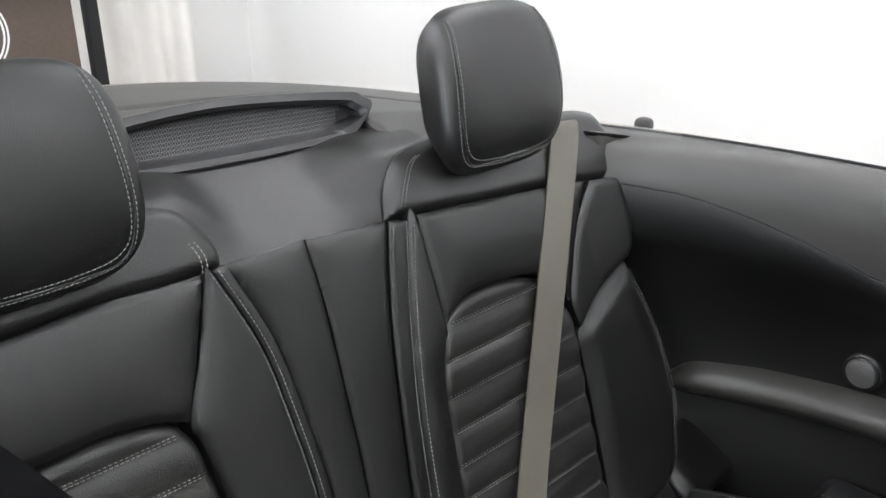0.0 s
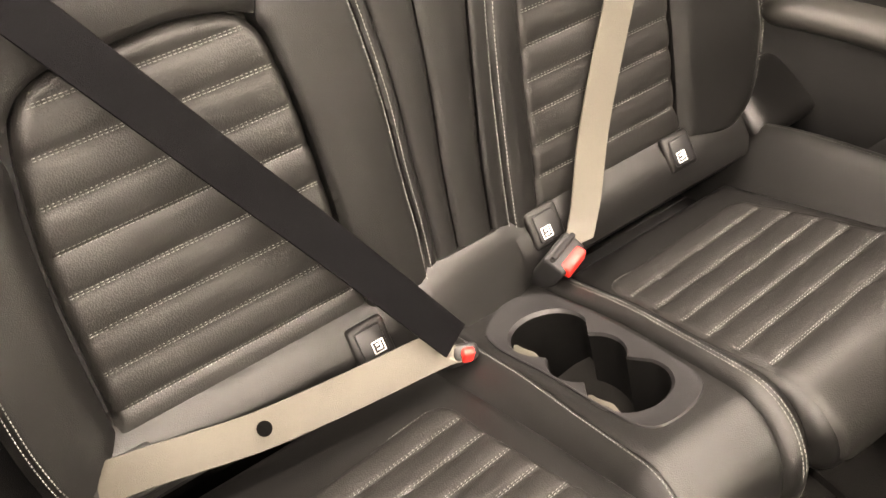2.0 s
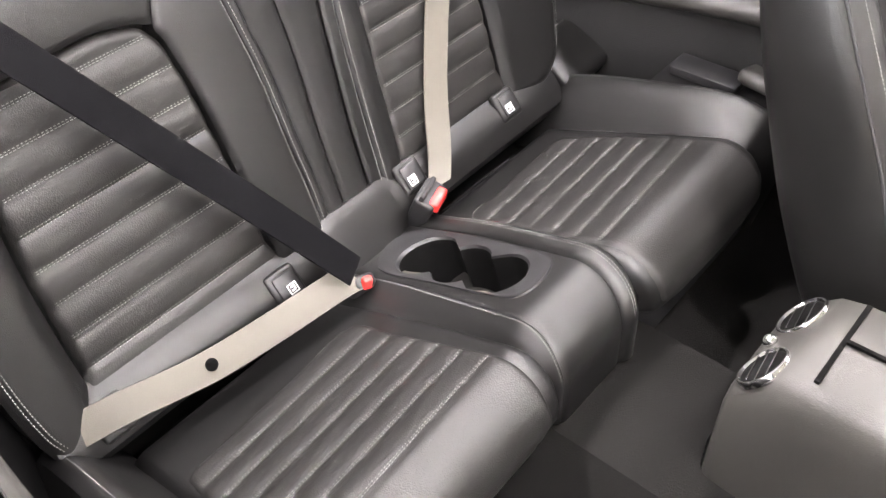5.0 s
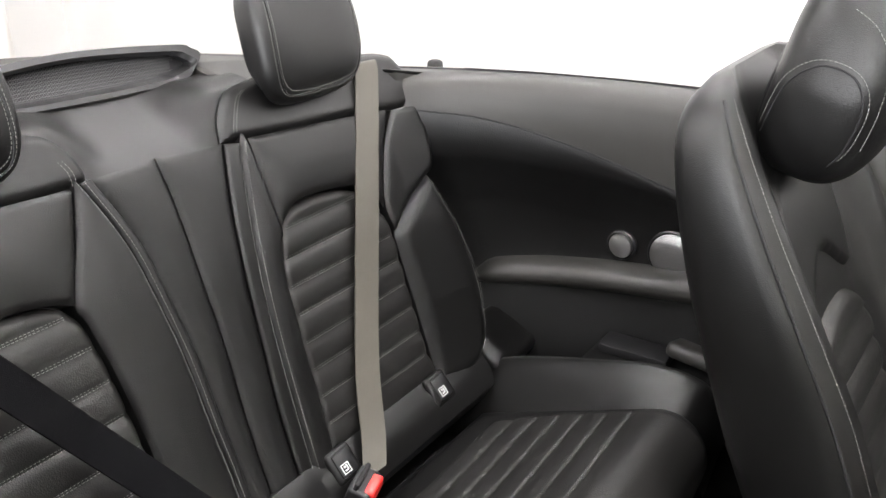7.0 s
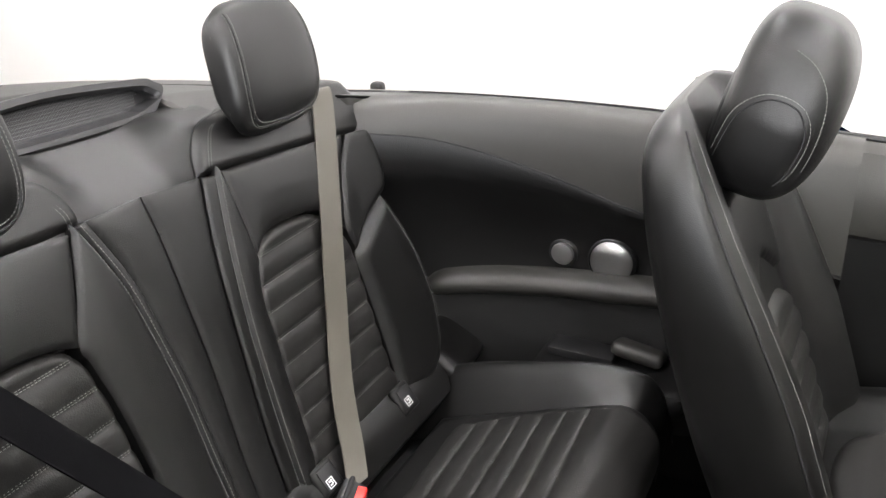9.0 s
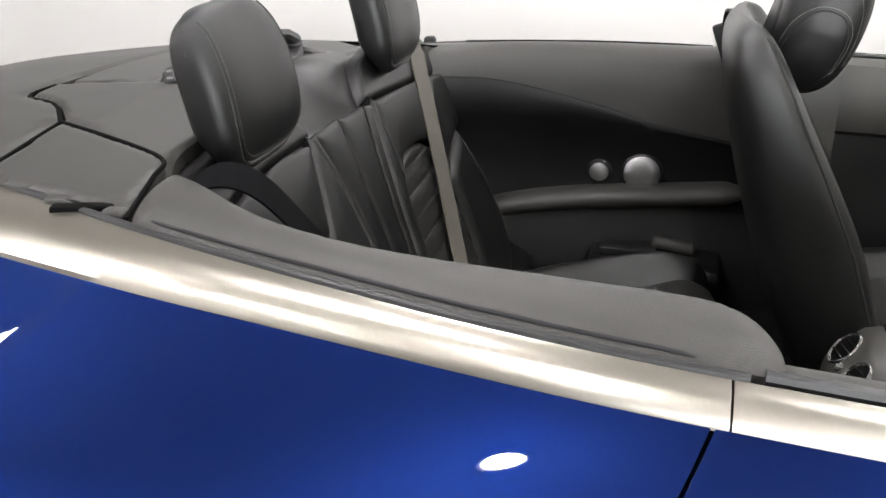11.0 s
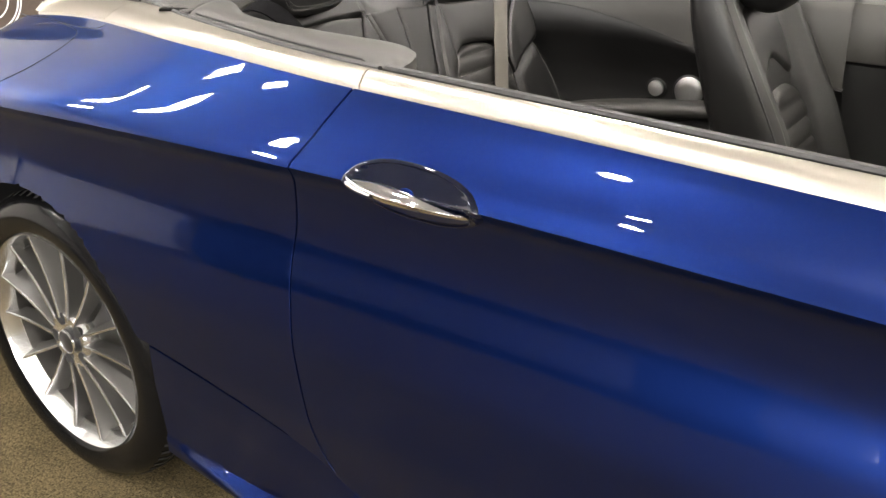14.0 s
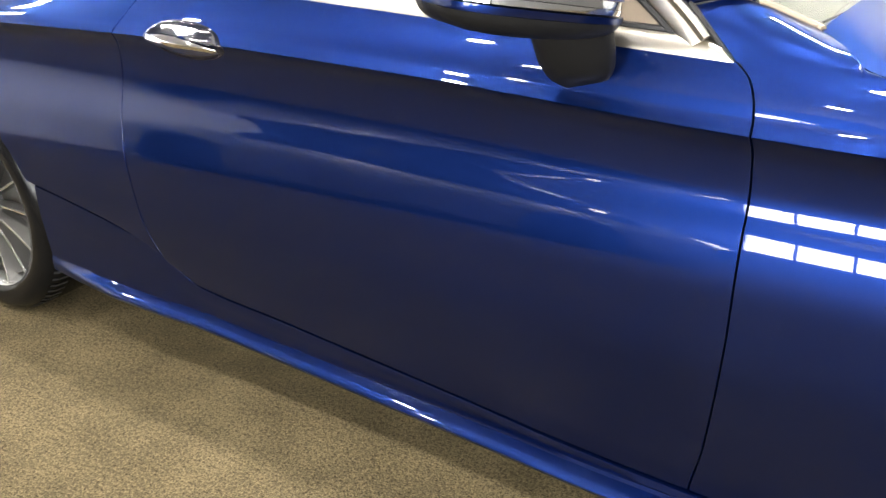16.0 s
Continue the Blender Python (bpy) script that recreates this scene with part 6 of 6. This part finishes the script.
# ---- door handle and mirror ----
# Body blue darkened to paint the recess's shade; the dish itself stands proud.
CUPSHADE = surface("recess_shade_blue", (0.001, 0.002, 0.008), 0.12, coat=0.6, grain=0.1, spec=0.3)


def door_handle(s):
    def lens(u, v, w):
        x, z = 0.985 + u, 0.8525 + v - 0.05 * u
        p = on_side(x, z)
        return np.array((p[0], (p[1] - w) * s, p[2]))
    P = []
    for r, w in ((1.06, -0.003), (1.03, 0.001), (1.0, 0.0035), (0.96, 0.0035), (0.92, 0.0015), (0.7, 0.001), (0.35, 0.001), (0.02, 0.001)):
        P.append([lens(0.107 * r * math.copysign(abs(math.cos(t)) ** 0.9, math.cos(t)), 0.036 * r * math.sin(t), w) for t in np.linspace(0, math.tau, 56, endpoint=False)])
    cup = grid_mesh("handle_cup", P, CUPSHADE, car, "door handle recess, its shade put in as dark blue, with a bright-edged grip", closed_v=True, caps=True)
    for name, mat, half, lift, up, lab in (("grip", BRIGHT, 0.0175, 0.0135, -0.0095, "polished chrome door handle grip"), ("chrome_strip", BRIGHT, 0.0030, 0.0235, -0.001, "polished chrome strip")):
        P = []
        for f in np.linspace(0, 1, 33):
            u = -0.102 + 0.192 * f
            k = max(0.05, math.sin(math.pi * min(1, max(0, f * 0.98 + 0.01)))) ** 0.5
            mid = 0.003 - 0.045 * u + up
            arch = lift * (0.25 + 0.75 * math.sin(math.pi * f) ** 0.6)
            P.append([lens(u, mid + half * k * math.cos(t), arch + half * 0.72 * k * math.sin(t)) for t in np.linspace(0, math.tau, 18, endpoint=False)])
        grid_mesh(name, P, mat, cup, lab, closed_v=True, caps=True)


door_handle(1)
door_handle(-1)


def door_mirror(s, sh=0.0):
    M = pose(1.799, -0.978 * s, 0.976 + sh, -10.9 * s, 0, -32.3 * s)
    sx, sy, sz, su = 0.092, 0.1404, 0.0902, 0.0404

    def shell(lat0, lat1, name, mat, parent, label, grow=0.0, n=14):
        P = []
        for a in np.linspace(radians(lat0), radians(lat1), n):
            row = []
            wide = max(0.0, math.cos(a)) ** (0.75 if a > 0 else 0.40)
            for k in range(48):
                b = math.tau * k / 48
                c, q = math.cos(b), math.sin(b)
                x = max((sx + grow) * wide * math.copysign(abs(c) ** 0.65, c), -0.045)
                y = (sy + grow) * wide * math.copysign(abs(q) ** 0.62, q)
                z = (sz if a > 0 else su + grow) * math.copysign(abs(math.sin(a)) ** 0.85, math.sin(a)) * (1 - 0.18 * max(0.0, y * s / sy))
                row.append(tuple(M @ Vector((x, y, z))))
            P.append(row)
        return grid_mesh(name, P, mat, parent, label, closed_v=True, caps=True)
    cap = shell(13, 89, "door_mirror", BLUE, car, "blue door mirror with a bright indicator strip and black underside", 0.001)
    shell(5.5, 12, "indicator_lens", DARKCHROME, cap, "dark glossy indicator lens", -0.002, 5)
    shell(1, 5, "indicator_strip", BRIGHT, cap, "bright indicator strip", -0.001, 6)
    shell(-11, 0, "lower_band", BLUE, cap, "", 0.001, 6)
    shell(-89, -12, "underside", MATT, cap, "matt black mirror underside", 0.0)
    # foot: wide under the housing, rounded off where it meets the door
    P = []
    for f in np.linspace(0, 1, 14):
        k = (1 - max(0.0, (f - 0.35) / 0.65) ** 2.6) ** 0.5 if f < 1 else 0.05
        cx, cy, cz = 1.842 + 0.004 * f, -0.925 + 0.040 * f, 0.962 - 0.118 * f + sh
        r1, r2 = 0.066 * (0.30 + 0.70 * k) - 0.004 * math.sin(f * math.pi), 0.044 * (0.35 + 0.65 * k)
        P.append([(cx + r1 * math.cos(t), (cy + r2 * math.sin(t)) * s, cz - 0.010 * math.sin(t) * f + 0.006 * math.cos(t)) for t in np.linspace(0, math.tau, 32, endpoint=False)])
    grid_mesh("stalk", P, MATT, cap, "matt black mirror foot", closed_v=True, caps=True)
    # rim round the glass
    P = []
    for x, k in ((-0.044, 0.97), (-0.050, 1.005), (-0.060, 0.985), (-0.062, 0.93), (-0.050, 0.90)):
        row = []
        for t in np.linspace(0, math.tau, 56, endpoint=False):
            c, q = math.cos(t), math.sin(t)
            wide = abs(c) ** (0.75 if q > 0 else 0.40)
            y = sy * k * math.copysign(wide, c)
            z = (sz if q > 0 else su) * k * math.copysign(abs(q) ** 0.85, q) * (1 - 0.18 * max(0.0, y * s / sy))
            row.append(tuple(M @ Vector((x, y, z))))
        P.append(row)
    grid_mesh("rim", P, PLASTIC, cap, "grey plastic rim", closed_v=True)
    glass = [tuple(M @ Vector((-0.052, sy * 0.88 * math.cos(t), 0.018 + (sz + su) * 0.42 * math.sin(t)))) for t in np.linspace(0, math.tau, 32, endpoint=False)]
    link_mesh("mirror_glass", glass, [tuple(range(32))], BRIGHT, cap, "mirror glass", smooth=False)


door_mirror(1)
door_mirror(-1, -0.085)


# ---- wheels ----
def wheel(label):
    """Built round the origin, its outer face towards -y."""
    R = pose(0, 0, 0, 90, 0, 0)
    barrel = turned("wheel", [(0.236, -0.19), (0.229, -0.17), (0.224, -0.03), (0.236, -0.012), (0.240, 0.004), (0.2455, 0.010), (0.247, 0.006), (0.246, -0.004), (0.244, -0.012)], R, ALLOY, car, label, n=72, caps=False)
    # Darker sleeve added inside the barrel for the shade between the spokes.
    turned("barrel_shade", [(0.2215, -0.024), (0.2265, -0.16)], R, STEEL, barrel, "", n=72, caps=False)
    tyre_prof = [(0.243, 0.002), (0.252, 0.013), (0.270, 0.019), (0.292, 0.018), (0.310, 0.008), (0.322, -0.008), (0.3285, -0.026), (0.3305, -0.05), (0.331, -0.11), (0.3305, -0.17), (0.327, -0.196), (0.315, -0.222), (0.29, -0.235), (0.25, -0.225)]
    P = np.array([[(r * math.cos(k * math.tau / 96), -h, r * math.sin(k * math.tau / 96)) for k in range(96)] for r, h in tyre_prof])
    grid_mesh("tyre", P, RUBBER, barrel, "black low-profile tyre", closed_v=True)
    # tread grooves
    verts, faces = [], []
    for k in range(72):
        a0, a1 = math.tau * k / 72, math.tau * (k + 0.32) / 72
        for (r0, h0), (r1, h1) in (((0.3225, -0.0075), (0.3288, -0.024)), ((0.3289, -0.025), (0.3313, -0.055))):
            q = len(verts)
            for a in (a0, a1):
                for r, h in ((r0 + 0.0006, h0), (r1 + 0.0006, h1)):
                    verts.append((r * math.cos(a), -h, r * math.sin(a)))
            faces.append((q, q + 1, q + 3, q + 2))
    tagged(link_mesh("tread_groove", verts, faces, DARK, barrel, smooth=False), kind="stuff")
    turned("brake_disc", [(0.165, -0.085), (0.165, -0.075), (0.06, -0.074)], R, STEEL, barrel, "steel brake disc")
    turned("barrel_back", [(0.232, -0.15), (0.0, -0.15)], R, DARK, barrel)
    turned("hub", [(0.068, -0.04), (0.066, -0.016), (0.060, -0.0095), (0.045, -0.0085), (0.036, -0.012)], R, ALLOY, barrel, "", n=48)
    turned("hub_cap", [(0.028, -0.012), (0.028, -0.004), (0.025, -0.002), (0.0005, 0.0)], R, PLASTIC, barrel, "dark hub cap with a plain silver ring", n=40)
    turned("hub_ring", [(0.0280, -0.004), (0.0280, -0.001), (0.0255, 0.000), (0.0245, -0.002)], R, ALLOY, barrel, n=40)
    # Dark discs standing for the shade in the five bolt pockets.
    for k in range(5):
        a = math.tau * (k + 0.5) / 5
        turned("bolt_pocket_shade", [(0.0145, -0.02), (0.0145, -0.0075), (0.011, -0.0070)], Matrix.Translation((0.050 * math.cos(a), 0.0, 0.052 * math.sin(a))) @ R, DARK, barrel, n=16)
    # thin machined spoke edges with slanted grey flanks
    prof, edge = [], []
    for f in np.linspace(0, 1, 9):
        r = 0.055 + 0.182 * f
        w = 0.0050 + 0.0050 * f
        y = 0.006 + 0.005 * math.sin(math.pi * f) - 0.004 * f
        deep = 0.012 + 0.026 * f
        prof.append([(-w, y + 0.040, r), (-w, y + 0.001, r), (-w + 0.0055, y + 0.001, r), (-w + 0.0075, y + 0.006, r), (w - 0.002, y + deep, r), (w, y + deep + 0.006, r), (w - 0.001, y + 0.046, r)])
        edge.append([(-w - 0.0004, y + 0.003, r), (-w + 0.0006, y - 0.0012, r), (-w + 0.0046, y - 0.0012, r), (-w + 0.0062, y + 0.003, r)])
    for k in range(7):
        for d in (-12.0, 12.0):
            for name, rows, mat, lab in (("spoke", prof, SPOKEGREY, ""), ("spoke_edge", edge, ALLOY, "bright machined spoke edge")):
                Q = np.array(rows)
                if d > 0:
                    Q[:, :, 0] *= -1
                    Q = Q[:, ::-1]
                ang = radians(360 / 7 * k + d)
                u, v = Q[:, :, 0].copy(), Q[:, :, 2].copy()
                Q[:, :, 0] = u * math.cos(ang) + v * math.sin(ang)
                Q[:, :, 2] = -u * math.sin(ang) + v * math.cos(ang)
                grid_mesh(name, Q, mat, barrel, lab, closed_v=True, caps=True, smooth=False)
    return barrel


rear_wheel = wheel("silver multi-spoke alloy wheel with a low-profile tyre")
rear_wheel.matrix_basis = pose(0.0, -0.868, 0.331)
for x, y, rz in ((2.84, -0.868, 0), (0.0, 0.868, 180), (2.84, 0.868, 180)):
    copy_thing(rear_wheel, pose(x, y, 0.331, 0, 0, rz))

# ---- beyond the car ----
screen = thing("display_screen", "dark brown display panel in a black metal frame on the floor", "display panel")
box("panel", (0.04, 0.69, 1.9), pose(-2.72, 0.605, 1.05), GREYWOOD, screen, "", 0.004)
for y in (0.24, 1.02):
    box("post", (0.06, 0.05, 2.2), pose(-2.70, y, 1.1), DARK, screen, "black metal post", 0.004)
box("foot", (0.5, 0.86, 0.02), pose(-2.70, 0.63, 0.011), DARK, screen, "", 0.004)
box("shelf", (0.16, 0.6, 0.03), pose(-2.62, 0.63, 0.93), WHITE, screen, "white shelf", 0.004)
for r in (0.17, 0.155, 0.105):
    turned("printed_ring", [(r, 0.0), (r, 0.002), (r - 0.007, 0.002), (r - 0.007, 0.0)], pose(-2.7, 0.52, 0.71, 0, 90, 0), WALLPAINT, screen, "pale printed ring", n=48, caps=False)
curt = thing("curtain", "pale cream curtain hanging beside the display panel", "curtain")
P = [[(-3.2 + 0.03 * math.sin(y * 38), y, z) for z in (0.02, 1.0, 2.2, 3.28)] for y in np.linspace(1.15, 1.75, 50)]
slab("cloth", P, 0.006, CREAM, curt, "", (1, 0, 0))
tube("rail", [(-3.2, 1.1, 3.285), (-3.2, 1.8, 3.285)], 0.012, WHITE, curt, "white curtain rail")


def parked_car(m):
    """A closed silver car on the other side of the aisle, seen as a reflection in the flank."""
    car2 = thing("parked_car", "silver closed car parked across the aisle", "car")
    car2.matrix_basis = m
    xs = np.linspace(-2.1, 2.1, 43)
    top = spline([-2.1, -1.95, -1.2, 0.6, 1.4, 1.9, 2.1], [0.62, 0.80, 0.90, 0.92, 0.84, 0.70, 0.50], xs)
    half = spline([-2.1, -1.9, -1.2, 1.2, 1.85, 2.1], [0.62, 0.82, 0.89, 0.89, 0.80, 0.58], xs)
    low = spline([-2.1, -1.9, 1.9, 2.1], [0.34, 0.20, 0.20, 0.34], xs)
    P = []
    for x, t, h, b in zip(xs, top, half, low):
        row = [(h * 0.90, b), (h * 0.97, b + 0.10), (h, b + 0.45 * (t - b)), (h * 0.985, b + 0.72 * (t - b)), (h * 0.93, b + 0.90 * (t - b)), (h * 0.80, t), (0.0, t + 0.02)]
        P.append([(x, y, z) for y, z in row] + [(x, -y, z) for y, z in row[-2::-1]])
    grid_mesh("body", P, SILVER, car2, "silver painted body")
    xs = np.linspace(-1.75, 1.0, 28)
    roof = spline([-1.75, -1.2, -0.5, 0.1, 0.5, 1.0], [0.90, 1.36, 1.46, 1.44, 1.24, 0.90], xs)
    for name, mat, f0, f1, lab in (("side_glass", WINDOWDARK, 0.0, 0.86, "dark car glass"), ("roof", SILVER, 0.86, 1.0, "silver roof")):
        P = []
        for x, r in zip(xs, roof):
            z0, z1 = 0.88 + (r - 0.88) * f0, 0.88 + (r - 0.88) * f1
            y0, y1 = 0.78 - 0.24 * (z0 - 0.88) / 0.58, 0.78 - 0.24 * (z1 - 0.88) / 0.58
            row = [(y0, z0), (y1, z1)] if f1 < 1 else [(y0, z0), (y0 - 0.05, z1 - 0.01), (0.0, z1 + 0.012)]
            P.append([(x, y, z) for y, z in row] + [(x, -y, z) for y, z in row[::-1] if y > 0])
        grid_mesh(name, P, mat, car2, lab)
    for x in (-1.32, 1.32):
        for sgn in (-1, 1):
            w = turned("wheel", [(0.20, 0.10), (0.30, 0.11), (0.32, 0.08), (0.32, -0.08), (0.30, -0.11), (0.20, -0.10)], pose(x, 0.80 * sgn, 0.32, 90, 0, 0), RUBBER, car2, "", n=40)
            turned("rim", [(0.20, 0.0), (0.19, 0.105), (0.05, 0.09), (0.001, 0.1)], pose(x, 0.80 * sgn, 0.32, 90 * sgn, 0, 0), ALLOY, w, "silver rim", n=40)
    return car2


parked_car(pose(-1.0, -4.7, 0, 0, 0, 172))
